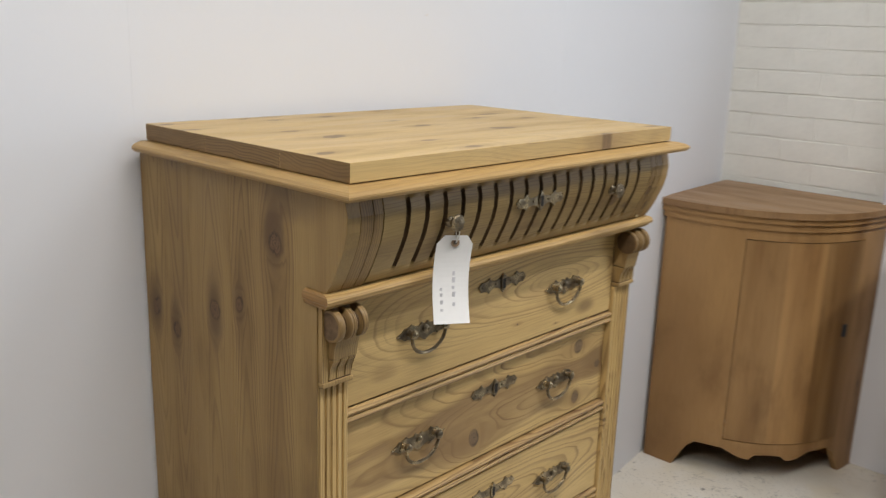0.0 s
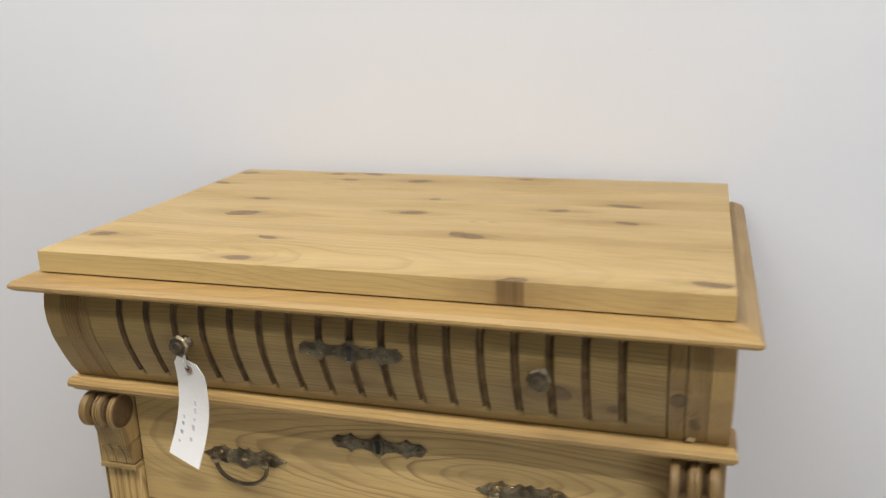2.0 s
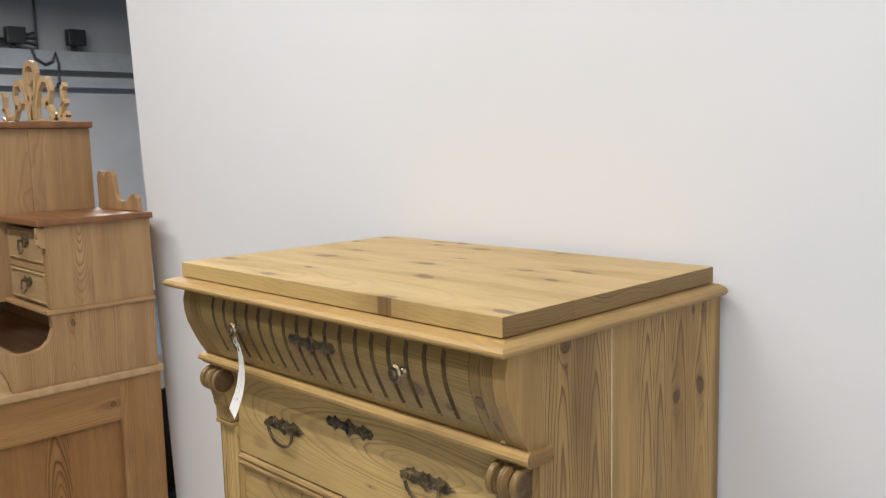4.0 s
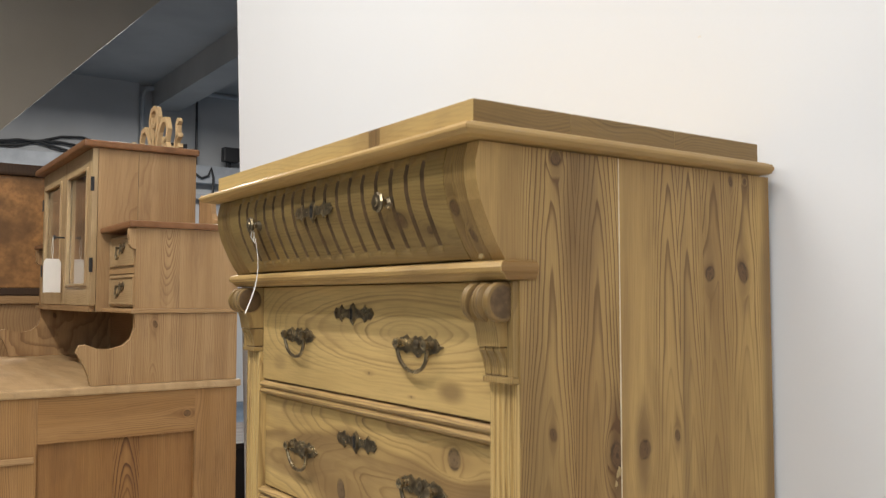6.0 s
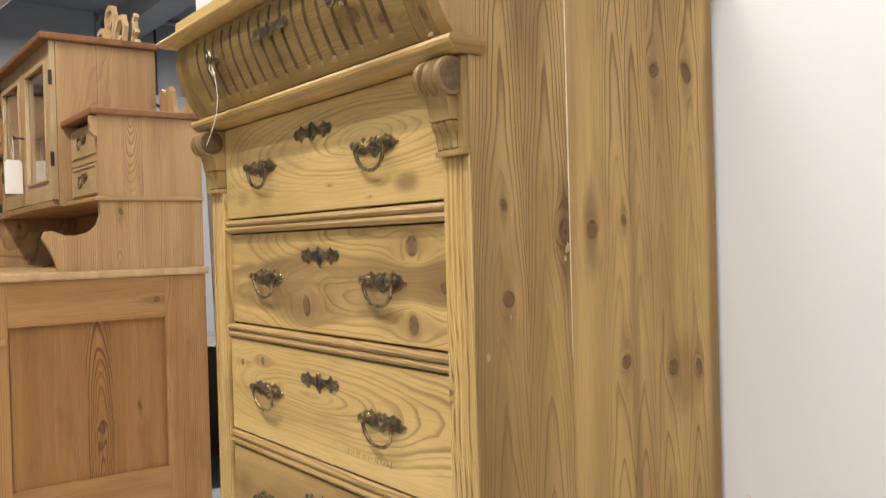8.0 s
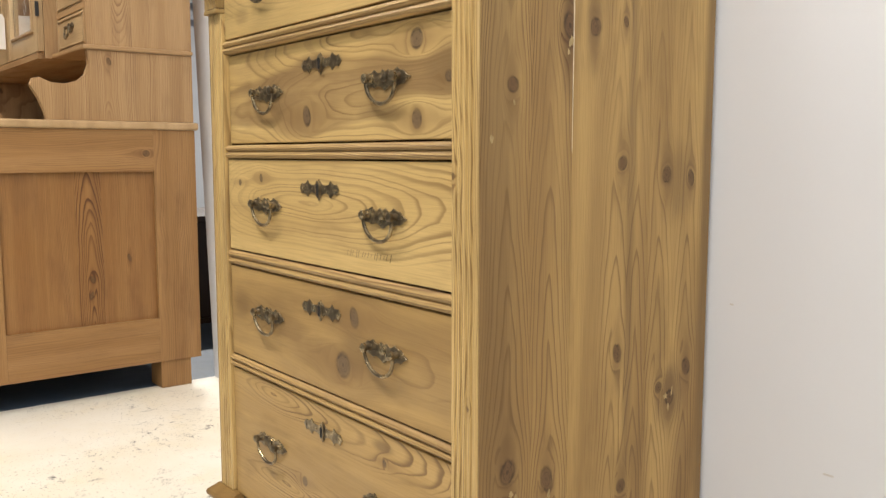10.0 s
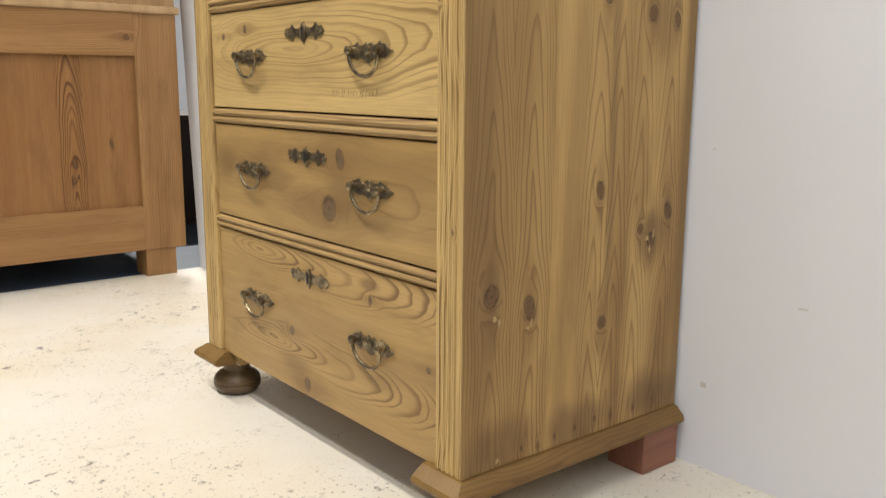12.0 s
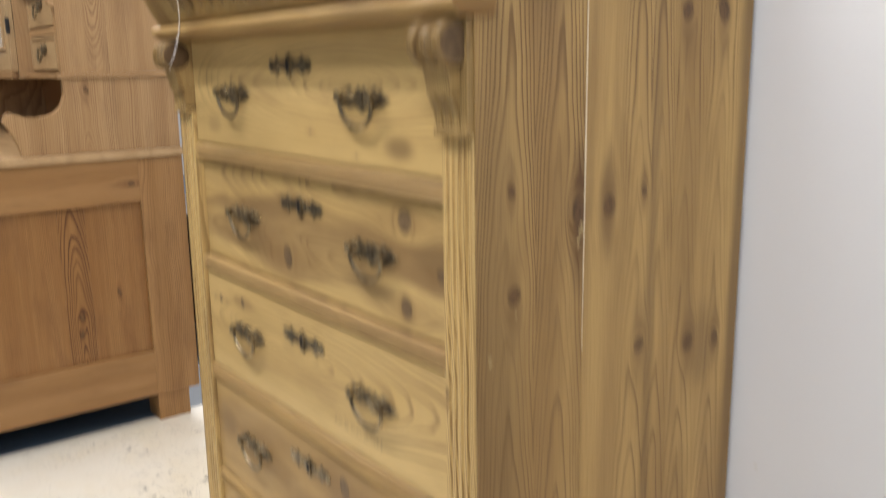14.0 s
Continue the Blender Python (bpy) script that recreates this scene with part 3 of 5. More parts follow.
def fluted_drawer(chest, material):
    flutes = [0.0338 * k for k in range(-8, 9)]
    xs = sorted({-0.311, 0.311, *[round(f + d, 4) for f in flutes for d in (-0.0042, -0.0034, -0.0022, -0.0008, 0.0008, 0.0022, 0.0034, 0.0042)]})
    zs = [1.071, 1.076, 1.081, 1.085, 1.088, 1.091, 1.095, 1.100, 1.105, 1.110, 1.117, 1.124, 1.132, 1.140, 1.150, 1.160, 1.168, 1.174, 1.178, 1.182, 1.190]
    bm = bmesh.new()
    grid = []
    for z in zs:
        row = []
        for x in xs:
            d = min(abs(x - f) for f in flutes)
            end = min(1.0, max(0.0, (z - 1.083) / 0.008)) * min(1.0, max(0.0, (1.184 - z) / 0.006))
            cut = 0.0068 * max(0.0, 1 - (d / 0.0042) ** 3) * end
            row.append(bm.verts.new((x, frieze_depth(z) + cut, z)))
        grid.append(row)
    for a, b in zip(grid, grid[1:]):
        for i in range(len(xs) - 1):
            bm.faces.new((a[i], a[i + 1], b[i + 1], b[i]))
    edge = [e for e in bm.edges if e.is_boundary]
    out = bmesh.ops.extrude_edge_only(bm, edges=edge)
    for v in [g for g in out["geom"] if isinstance(g, bmesh.types.BMVert)]:
        v.co.y = 0.01
    drawer = part("frieze_drawer", bm, material, chest, "bow-fronted fluted pine frieze drawer with shade painted in its flutes", True)
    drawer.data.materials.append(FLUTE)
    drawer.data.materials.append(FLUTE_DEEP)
    # painted shade: steep flute walls dark, flute floors brown
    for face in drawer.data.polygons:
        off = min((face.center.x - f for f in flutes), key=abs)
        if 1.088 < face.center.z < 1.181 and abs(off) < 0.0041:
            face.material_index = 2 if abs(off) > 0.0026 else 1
    escutcheon(drawer, 0.0, 1.147, frieze_depth(1.147) - 0.0005)
    for x in (-0.192, 0.195):
        bm = bmesh.new()
        y = frieze_depth(1.141)
        lathe(bm, [(0.0085, 0.0), (0.0075, -0.003), (0.0045, -0.006), (0.0045, -0.012), (0.0115, -0.014), (0.0125, -0.0165), (0.0105, -0.019), (0.006, -0.0195), (0.005, -0.0215), (0.002, -0.022)], (x, y + 0.001, 1.141), "y", 8)
        part("knob", bm, BRASS, drawer, "small octagonal brass knob")
    return drawer


def side_planks(chest, sign, cuts, materials):
    """One gabled side of the case, glued up from boards; the front board carries the frieze's curve."""
    xi, xo = sign * (HW - 0.021), sign * HW
    for i, (a, b) in enumerate(zip(cuts, cuts[1:])):
        bm = bmesh.new()
        if i == 0:
            pts = [(b, 0.090), (a, 0.090), (a, 1.050), (-0.010, 1.060)] + FRIEZE[::-1] + [(b, 1.190)]
            prism(bm, pts, "x", xi, xo, 0.0008)
        else:
            box(bm, min(xi, xo), max(xi, xo), a, b, 0.090, 1.190, 0.0006)
        part("side_plank", bm, materials[i], chest)
    lo, hi = sorted((sign * (HW - 0.0017), sign * (HW + 0.0001)))
    boxed("side_edge", materials[0], chest, lo, hi, -0.0052, 0.0098, 0.0905, 1.0470)


def pilaster(chest, sign, material):
    x0, x1 = 0.318, HW - 0.0018
    pts = [(x0, 0.010), (x0, -0.004), (x0 + 0.002, -0.006)]
    for k in range(4):
        c = x0 + 0.0105 + k * 0.0096
        pts += [(c - 0.0030, -0.006), (c - 0.0018, -0.0030), (c + 0.0002, -0.0030), (c + 0.0014, -0.006)]
    pts += [(x1 - 0.003, -0.006), (x1, -0.003), (x1, 0.010)]
    pts = [(sign * x, y) for x, y in pts]
    bm = bmesh.new()
    prism(bm, pts, "z", 0.090, 0.938)
    part("pilaster", bm, material, chest, "reeded pine pilaster")


def corbel(chest, sign, material):
    x0, x1 = 0.3165, HW - 0.0055
    bm = bmesh.new()
    w = x1 - x0
    ridges = [(0.0, 0.012), (0.01, 0.0225), (0.03, 0.0245), (0.14, 0.0245), (0.18, 0.0235), (0.22, 0.0160), (0.30, 0.0130), (0.36, 0.0160), (0.39, 0.0230), (0.42, 0.0245), (0.49, 0.0245), (0.505, 0.0232), (0.52, 0.0245), (0.58, 0.0245), (0.61, 0.0230), (0.64, 0.0160), (0.70, 0.0130), (0.77, 0.0160), (0.80, 0.0235), (0.84, 0.0245), (0.96, 0.0245), (0.985, 0.0235), (1.0, 0.0205), (1.0005, 0.0200), (1.0005, 0.0003)]
    lathe(bm, [(r * 0.87, sign * (x0 + q * w)) for q, r in ridges], (0, -0.023, 1.0245), "x", 30)
    scroll = part("scroll", bm, material, chest, "carved pine scroll", True)
    scroll.data.materials.append(HOLLOW)
    scroll.data.materials.append(GROOVE_SHADE)
    # flat end dark brown; shade painted into the grooves between ridges
    for face in scroll.data.polygons:
        c = face.center
        if abs(c.x) > x1 - 0.0003 and math.hypot(c.y + 0.023, c.z - 1.0245) < 0.0166:
            face.material_index = 1
        elif abs(c.x) < x1 - 0.002 and math.hypot(c.y + 0.023, c.z - 1.0245) < 0.0166:
            face.material_index = 2
    # neck under the scroll, then a fluted cove on a fillet
    bm = bmesh.new()
    neck = [(0.012, 1.046), (-0.018, 1.046), (-0.030, 1.020), (-0.0285, 1.004), (-0.025, 0.994), (-0.023, 0.982), (-0.023, 0.9775), (0.012, 0.9775)]
    prism(bm, neck, "x", sign * (x0 + 0.0025), sign * (x1 - 0.0070), 0.0008)
    part("corbel", bm, BRACKET, chest, "stepped pine corbel")
    cove = [(0.012, 0.9765), (-0.0215, 0.9765), (-0.0215, 0.9735), (-0.018, 0.970), (-0.0145, 0.963), (-0.0130, 0.955), (-0.0130, 0.9475), (0.012, 0.9475)]
    ribs = ((0.0030, 0.0138), (0.0154, 0.0276), (0.0292, 0.0402))
    for a, b in ribs:
        bm = bmesh.new()
        prism(bm, cove, "x", sign * (x0 + a), sign * (x0 + b), 0.0010)
        part("corbel_rib", bm, BRACKET, chest)
    # dark strips painting the shade between ribs and under the cove
    lo, hi = sorted((sign * (x0 + 0.0035), sign * (x0 + 0.0398)))
    boxed("groove", GROOVE_SHADE, chest, lo, hi, -0.0105, 0.0, 0.9478, 0.9762)
    boxed("groove", GROOVE_SHADE, chest, lo, hi, -0.0125, 0.0, 0.9455, 0.9477)
    lo, hi = sorted((sign * 0.3175, sign * (HW - 0.002)))
    boxed("corbel_fillet", BRACKET, chest, lo, hi, -0.0148, 0.0095, 0.9388, 0.9455, 0.0015)
    boxed("stile_block", BRACKET, chest, min(sign * (HW - 0.0122), sign * (HW - 0.002)), max(sign * (HW - 0.0122), sign * (HW - 0.002)), -0.0130, 0.0095, 0.9456, 1.0465, 0.0006)


def chest_of_drawers():
    chest = thing("chest_of_drawers", CHEST, "tall stripped pine chest of six drawers with brass pulls", "chest")
    right = [
        pine("side_board_a", "z", OLIVE, [(0.777, 0.044, 0.011), (0.883, 0.040, 0.006), (0.318, 0.040, 0.016), (0.294, 0.106, 0.013), (1.18, 0.046, 0.009), (0.851, 0.136, 0.014), (0.098, 0.055, 0.0035), (0.105, 0.098, 0.003), (0.104, 0.128, 0.0035)], (0.040, 0.104), 0.012 - HW, 0.010, 265.0, 0.78, crisp=4.0, ragged=0.9, taper=0.042, root=0.1, calm=0.5, point=1.4, fade=0.042, streak=17.0, blots=((0.85, 0.135, 0.10, 0.016, 0.85), (0.5, 0.02, 0.9, 0.05, 0.55), (1.12, 0.075, 0.12, 0.05, 0.5), (0.12, 0.06, 0.05, 0.09, 0.6))),
        pine("side_board_b", "z", OLIVE, [(0.686, 0.237, 0.011), (0.865, 0.238, 0.006), (0.854, 0.181, 0.012), (0.436, 0.234, 0.010), (0.251, 0.247, 0.011), (0.106, 0.160, 0.0035), (0.108, 0.200, 0.0035), (0.112, 0.240, 0.0035), (0.108, 0.275, 0.003)], (0.226, 0.262), 0.012 - HW, 0.010, 265.0, 0.78, crisp=4.0, ragged=0.9, taper=0.040, root=0.1, calm=0.5, point=1.4, fade=0.026, streak=17.0, blots=((0.85, 0.178, 0.07, 0.018, 0.45), (0.6, 0.255, 0.7, 0.012, 0.45), (0.115, 0.21, 0.04, 0.09, 0.6))),
        # its last blot paints the gap shadow down the back edge
        pine("side_board_c", "z", OLIVE, [(1.059, 0.303, 0.011), (1.062, 0.369, 0.012), (0.670, 0.328, 0.012), (0.665, 0.382, 0.009), (0.375, 0.322, 0.009), (0.396, 0.383, 0.011), (0.357, 0.347, 0.012), (1.178, 0.347, 0.005), (1.180, 0.376, 0.005), (0.108, 0.325, 0.003), (0.112, 0.370, 0.0035)], (0.316, 0.372), 0.012 - HW, 0.010, 265.0, 0.78, crisp=4.0, ragged=0.9, taper=0.036, root=0.1, calm=0.5, point=1.4, fade=0.024, streak=17.0, blots=((0.36, 0.345, 0.05, 0.03, 0.6), (0.66, 0.355, 0.06, 0.03, 0.4), (0.12, 0.36, 0.05, 0.08, 0.7), (0.6, 0.42, 0.8, 0.018, 0.6))),
    ]
    left = [
        pine("side_board_d", "z", DUN_SHADED, [(1.112, 0.080, 0.018), (1.009, 0.165, 0.011)], (0.075, 0.15), 0.012 + HW, 0.012, 225.0, 0.5, crisp=3.0, ragged=1.3, taper=0.045, root=0.05, calm=0.5, point=1.4, fade=0.03, streak=17.0, blots=((1.12, 0.085, 0.05, 0.03, 0.9), (1.01, 0.165, 0.04, 0.02, 0.7), (1.17, 0.05, 0.03, 0.08, 0.5))),
        pine("side_board_e", "z", DUN_SHADED, [(0.985, 0.228, 0.017)], (0.235,), 0.012 + HW, 0.012, 225.0, 0.5, crisp=3.0, ragged=1.3, blots=((0.98, 0.23, 0.06, 0.025, 0.8),), taper=0.04, root=1.5, calm=0.5, point=1.4, fade=0.022, streak=17.0),
        pine("side_board_f", "z", DUN_SHADED, [(0.925, 0.338, 0.015), (0.950, 0.396, 0.014)], (0.33, 0.385), 0.012 + HW, 0.012, 225.0, 0.5, crisp=3.0, ragged=1.3, blots=((0.93, 0.34, 0.05, 0.02, 0.7), (0.95, 0.40, 0.06, 0.03, 0.8)), taper=-0.04, root=-0.1, calm=0.5, point=1.4, fade=0.022, streak=17.0),
    ]
    side_planks(chest, 1, (0.010, 0.1425, 0.290, BACK), right)
    bm = bmesh.new()
    prism(bm, [(0.1420, 0.74), (0.1426, 0.70), (0.1438, 0.90), (0.1434, 1.19), (0.1418, 1.19), (0.1416, 0.90)], "x", HW - 0.004, HW + 0.0003)
    part("split_filler", bm, SPLIT, chest, "pale filler in a split of the side")
    rng = random.Random(11)
    for y, z, a, b in ((0.1385, 0.832, 0.0045, 0.009), (0.134, 0.820, 0.0025, 0.004), (0.338, 0.360, 0.0055, 0.005), (0.352, 0.366, 0.0022, 0.008), (0.345, 0.343, 0.003, 0.007), (0.046, 0.289, 0.005, 0.004), (0.054, 0.282, 0.003, 0.006), (0.110, 0.274, 0.003, 0.007), (0.104, 0.268, 0.004, 0.003), (0.046, 0.757, 0.002, 0.004), (0.012, 0.715, 0.003, 0.005), (0.055, 0.1, 0.004, 0.006)):
        bm = bmesh.new()
        ring = [(y + a * math.cos(q * 0.449) * rng.uniform(0.4, 1.15), z + b * math.sin(q * 0.449) * rng.uniform(0.4, 1.15)) for q in range(14)]
        prism(bm, ring, "x", HW - 0.002, HW + 0.0003)
        part("filler_patch", bm, FILLER, chest, "pale filler beside a knot")
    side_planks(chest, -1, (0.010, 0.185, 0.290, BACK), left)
    boxed("back_panel", DESK_V, chest, -HW + 0.021, HW - 0.021, BACK - 0.012, BACK, 0.090, 1.185)
    boxed("bottom_board", RAIL, chest, -HW + 0.021, HW - 0.021, 0.03, BACK - 0.012, 0.090, 0.105)

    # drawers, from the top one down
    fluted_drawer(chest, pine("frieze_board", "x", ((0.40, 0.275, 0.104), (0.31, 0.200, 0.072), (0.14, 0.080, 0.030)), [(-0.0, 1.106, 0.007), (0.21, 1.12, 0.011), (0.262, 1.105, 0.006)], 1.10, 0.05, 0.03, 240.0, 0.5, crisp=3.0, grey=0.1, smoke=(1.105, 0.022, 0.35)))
    fronts = [
        ((0.893, 1.0465), [(0.044, 0.927, 0.003), (0.150, 0.905, 0.002)], 0.985, 1.007, 0.970, 0.001, HONEY, 0.0, 0.17, 0.21, 0.58, 0.06, None),
        ((0.716, 0.8655), [(-0.045, 0.754, 0.020), (0.234, 0.840, 0.017), (0.234, 0.742, 0.016), (0.299, 0.790, 0.009)], (0.775, 0.85), 0.829, 0.795, 0.007, HONEY, 0.0, -0.13, 0.10, 0.75, 0.06, (0.785, 0.036, 0.95)),
        ((0.533, 0.6885), [(-0.190, 0.659, 0.009), (-0.270, 0.650, 0.007)], 0.625, 0.647, 0.615, 0.001, HONEY, 0.0, 0.15, 0.03, 0.72, 0.065, None),
        ((0.346, 0.5035), [(0.091, 0.469, 0.019), (0.060, 0.395, 0.024)], 0.425, 0.467, 0.434, 0.001, OCHRE, 0.1, 0.05, -0.9, 0.55, 0.03, (0.42, 0.060, 0.45)),
        ((0.087, 0.3195), [(0.165, 0.278, 0.007), (-0.060, 0.184, 0.010), (-0.014, 0.106, 0.015), (0.296, 0.212, 0.006)], (0.157, 0.298), 0.281, 0.216, 0.001, OCHRE, 0.15, 0.13, -0.10, 0.95, 0.032, (0.20, 0.045, 0.30)),
    ]
    for i, ((z0, z1), knots, heart, key_z, pull_z, inset, tones, grey, taper, root, line, fade, smoke) in enumerate(fronts):
        blots = (((0.235, 0.918, 0.035, 0.016, 0.8), (-0.25, 0.925, 0.03, 0.02, 0.35)), ((0.29, 0.80, 0.05, 0.03, 0.7), (0.16, 0.752, 0.06, 0.014, 0.7)), (), ((-0.27, 0.44, 0.04, 0.03, 0.5), (0.09, 0.42, 0.05, 0.05, 0.5)), ((0.16, 0.30, 0.03, 0.012, 0.7), (-0.05, 0.13, 0.06, 0.02, 0.5)))[i]
        wood = pine("drawer_board_" + "abcde"[i], "x", tones, knots, heart, 0.008, 0.022, (165.0, 150.0, 150.0, 170.0, 185.0)[i], line, stretch=0.85, grey=grey, taper=taper, root=root, smoke=smoke, fade=fade, streak=14.0, blots=blots, ragged=0.55, crisp=4.0, knot_tones=GREY_KNOT)
        front = drawer_front(chest, z0, z1, wood, key_z, pull_z, inset)
        if i == 2:
            for n in range(15):
                x, h = 0.074 + 0.0075 * n + rng.uniform(-0.002, 0.002), rng.uniform(0.002, 0.006)
                bm = bmesh.new()
                prism(bm, [(x, 0.561 - h), (x + 0.0012, 0.561 - h), (x + 0.0045, 0.561 + h), (x + 0.0033, 0.561 + h)], "y", inset - 0.0002, inset + 0.001)
                part("scratch", bm, FAINT, front, "grey illegible pencil stroke")

    # rails between the drawers, with two beads
    for z0, z1 in ((0.868, 0.890), (0.691, 0.713), (0.506, 0.530), (0.322, 0.343)):
        h = z1 - z0
        prof = [(0.03, z0), (0.002, z0), (-0.002, z0 + 0.1 * h), (-0.004, z0 + 0.25 * h), (-0.002, z0 + 0.42 * h), (0.001, z0 + 0.46 * h), (0.001, z0 + 0.54 * h), (-0.002, z0 + 0.58 * h), (-0.004, z0 + 0.75 * h), (-0.002, z0 + 0.9 * h), (0.002, z1), (0.03, z1)]
        bm = bmesh.new()
        prism(bm, prof, "x", -0.318, 0.318)
        part("drawer_rail", bm, RAIL, chest, "beaded pine rail")
    boxed("top_rail", RAIL, chest, -0.343, 0.343, 0.001, 0.03, 1.048, 1.069)

    # pilasters, corbels, end blocks of the frieze
    for s in (-1, 1):
        pilaster(chest, s, POST if s < 0 else pine("pine_post_knotted", "post", HONEY, [(0.672, 0.322, 0.005), (0.40, 0.350, 0.003)], depth=0.05, wave=0.012, rings=300.0, line=0.65))
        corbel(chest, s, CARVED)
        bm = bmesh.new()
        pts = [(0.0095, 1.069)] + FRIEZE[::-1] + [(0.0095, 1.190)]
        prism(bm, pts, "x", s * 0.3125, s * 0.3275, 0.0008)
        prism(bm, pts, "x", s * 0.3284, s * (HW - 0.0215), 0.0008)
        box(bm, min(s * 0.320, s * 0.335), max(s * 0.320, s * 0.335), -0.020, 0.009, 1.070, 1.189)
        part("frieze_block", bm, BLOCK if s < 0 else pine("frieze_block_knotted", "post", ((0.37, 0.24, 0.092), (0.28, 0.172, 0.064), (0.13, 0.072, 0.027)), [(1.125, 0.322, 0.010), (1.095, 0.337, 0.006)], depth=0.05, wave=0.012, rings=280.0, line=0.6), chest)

    bm = bmesh.new()
    prism(bm, [(0.330, 1.0715), (0.337, 1.071), (0.339, 1.0745), (0.335, 1.0765), (0.331, 1.0745)], "y", -0.0295, -0.022)
    part("filler_patch", bm, FILLER, chest, "pale filler in a chipped corner")
    # waist moulding with short returns
    prof = [(0.0, 1.0685), (0.009, 1.0675), (0.014, 1.0655), (0.0165, 1.061), (0.0155, 1.0565), (0.011, 1.0545), (0.009, 1.0515), (0.005, 1.0485), (0.0, 1.0475)]
    f, e, side = 0.021, HW + 0.002, 0.40
    bm = bmesh.new()
    strip(bm, prof, [(-e - o * side, -f - o, z) for o, z in prof], [(e + o * side, -f - o, z) for o, z in prof])
    box(bm, -e, e, -f - 0.001, 0.0005, 1.048, 1.068)
    part("waist_moulding", bm, WAIST, chest, "projecting pine waist moulding")
    for s in (-1, 1):
        bm = bmesh.new()
        strip(bm, prof, [(s * (e + o * side - 0.0005), -f - o + 0.0005, z) for o, z in prof], [(s * (e + o * side - 0.0005), 0.014, z) for o, z in prof])
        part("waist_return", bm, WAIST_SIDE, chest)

    # cornice on three sides, and the top
    prof = [(-0.02, 1.191), (0.010, 1.191), (0.018, 1.1925), (0.0235, 1.197), (0.0235, 1.200), (0.019, 1.204), (0.006, 1.2075), (-0.02, 1.2085)]
    f, e, side = 0.066, HW + 0.002, 0.76
    bm = bmesh.new()
    strip(bm, prof, [(-e - o * side, -f - o, z) for o, z in prof], [(e + o * side, -f - o, z) for o, z in prof])
    part("cornice_moulding", bm, MOULD, chest, "rounded pine cornice moulding")
    for s in (-1, 1):
        bm = bmesh.new()
        strip(bm, prof, [(s * (e + o * side), -f - o, z) for o, z in prof], [(s * (e + o * side), 0.412, z) for o, z in prof])
        part("cornice_moulding", bm, MOULD_SIDE, chest, "rounded pine cornice moulding")
    boxed("top_lining", RAIL, chest, -0.345, 0.345, -0.045, BACK - 0.012, 1.191, 1.2080)
    cuts = (-0.063, 0.072, 0.245, 0.410)
    tops = [
        ([(-0.339, 0.016, 0.0086), (-0.137, 0.037, 0.0055), (-0.131, -0.043, 0.0078), (0.346, -0.037, 0.0070), (0.167, -0.060, 0.0085)], -0.03),
        ([(-0.224, 0.139, 0.0125), (0.083, 0.085, 0.0101), (-0.009, 0.176, 0.0086), (-0.240, 0.219, 0.0055), (0.167, 0.216, 0.0070), (0.253, 0.169, 0.0062)], 0.15),
        ([(-0.060, 0.360, 0.0094), (-0.145, 0.400, 0.0070), (-0.202, 0.395, 0.0062), (-0.167, 0.356, 0.0055), (-0.347, 0.383, 0.0078), (-0.352, 0.307, 0.0062), (0.090, 0.395, 0.0055), (0.242, 0.252, 0.0078), (-0.003, 0.252, 0.0047)], 0.33),
    ]
    for i, (knots, heart) in enumerate(tops):
        bm = bmesh.new()
        box(bm, -0.3665, 0.3665, cuts[i], cuts[i + 1], 1.2095, 1.2335, 0.0008)
        wood = pine("top_board_" + "abc"[i], "top", ((0.60, 0.425, 0.178), (0.52, 0.355, 0.142), (0.27, 0.165, 0.066)), [(a, b, 1.3 * q) for a, b, q in knots], heart, 0.010 - 1.22, 0.02, 170.0, 0.34, stretch=2.0, crisp=3.0, ragged=1.5, knot_tones=WARM_KNOT, streak=18.0, taper=(0.09, -0.08, 0.07)[i], root=(-0.5, 0.1, 0.4)[i])
        plank = part("top_plank", bm, wood, chest)
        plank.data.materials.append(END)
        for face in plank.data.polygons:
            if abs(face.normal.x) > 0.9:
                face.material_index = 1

    # plinth blocks in front, strips along the sides
    prof = [(-0.006, 0.0895), (0.003, 0.0890), (0.006, 0.0865), (0.020, 0.0765), (0.0225, 0.0715), (0.0215, 0.0665), (0.016, 0.0640), (-0.02, 0.0640)]
    f, e, side = 0.006, HW + 0.002, 0.80
    for s in (-1, 1):
        bm = bmesh.new()
        strip(bm, prof, [(s * 0.296, -f - o, z) for o, z in prof], [(s * (e + o * side), -f - o, z) for o, z in prof])
        part("plinth_moulding", bm, PLINTH, chest, "chamfered pine plinth block")
        bm = bmesh.new()
        strip(bm, prof, [(s * (e + o * side), -f - o, z) for o, z in prof], [(s * (e + o * side), BACK, z) for o, z in prof])
        part("plinth_moulding", bm, PLINTH, chest, "chamfered pine plinth strip")
        boxed("base_board", RAIL, chest, min(s * 0.28, s * 0.352), max(s * 0.28, s * 0.352), 0.012, BACK - 0.02, 0.064, 0.0885)
        bm = bmesh.new()
        lathe(bm, [(0.024, 0.0), (0.032, 0.001), (0.038, 0.005), (0.0425, 0.012), (0.044, 0.017), (0.0435, 0.0195), (0.0420, 0.0205), (0.0435, 0.0215), (0.0435, 0.025), (0.041, 0.032), (0.035, 0.038), (0.027, 0.0415), (0.0245, 0.044), (0.025, 0.052), (0.028, 0.058), (0.030, 0.064)], (s * 0.330, 0.030, 0.0), "z", 36)
        part("bun_foot", bm, FOOT, chest, "turned dark-stained bun foot", True)
        bm = bmesh.new()
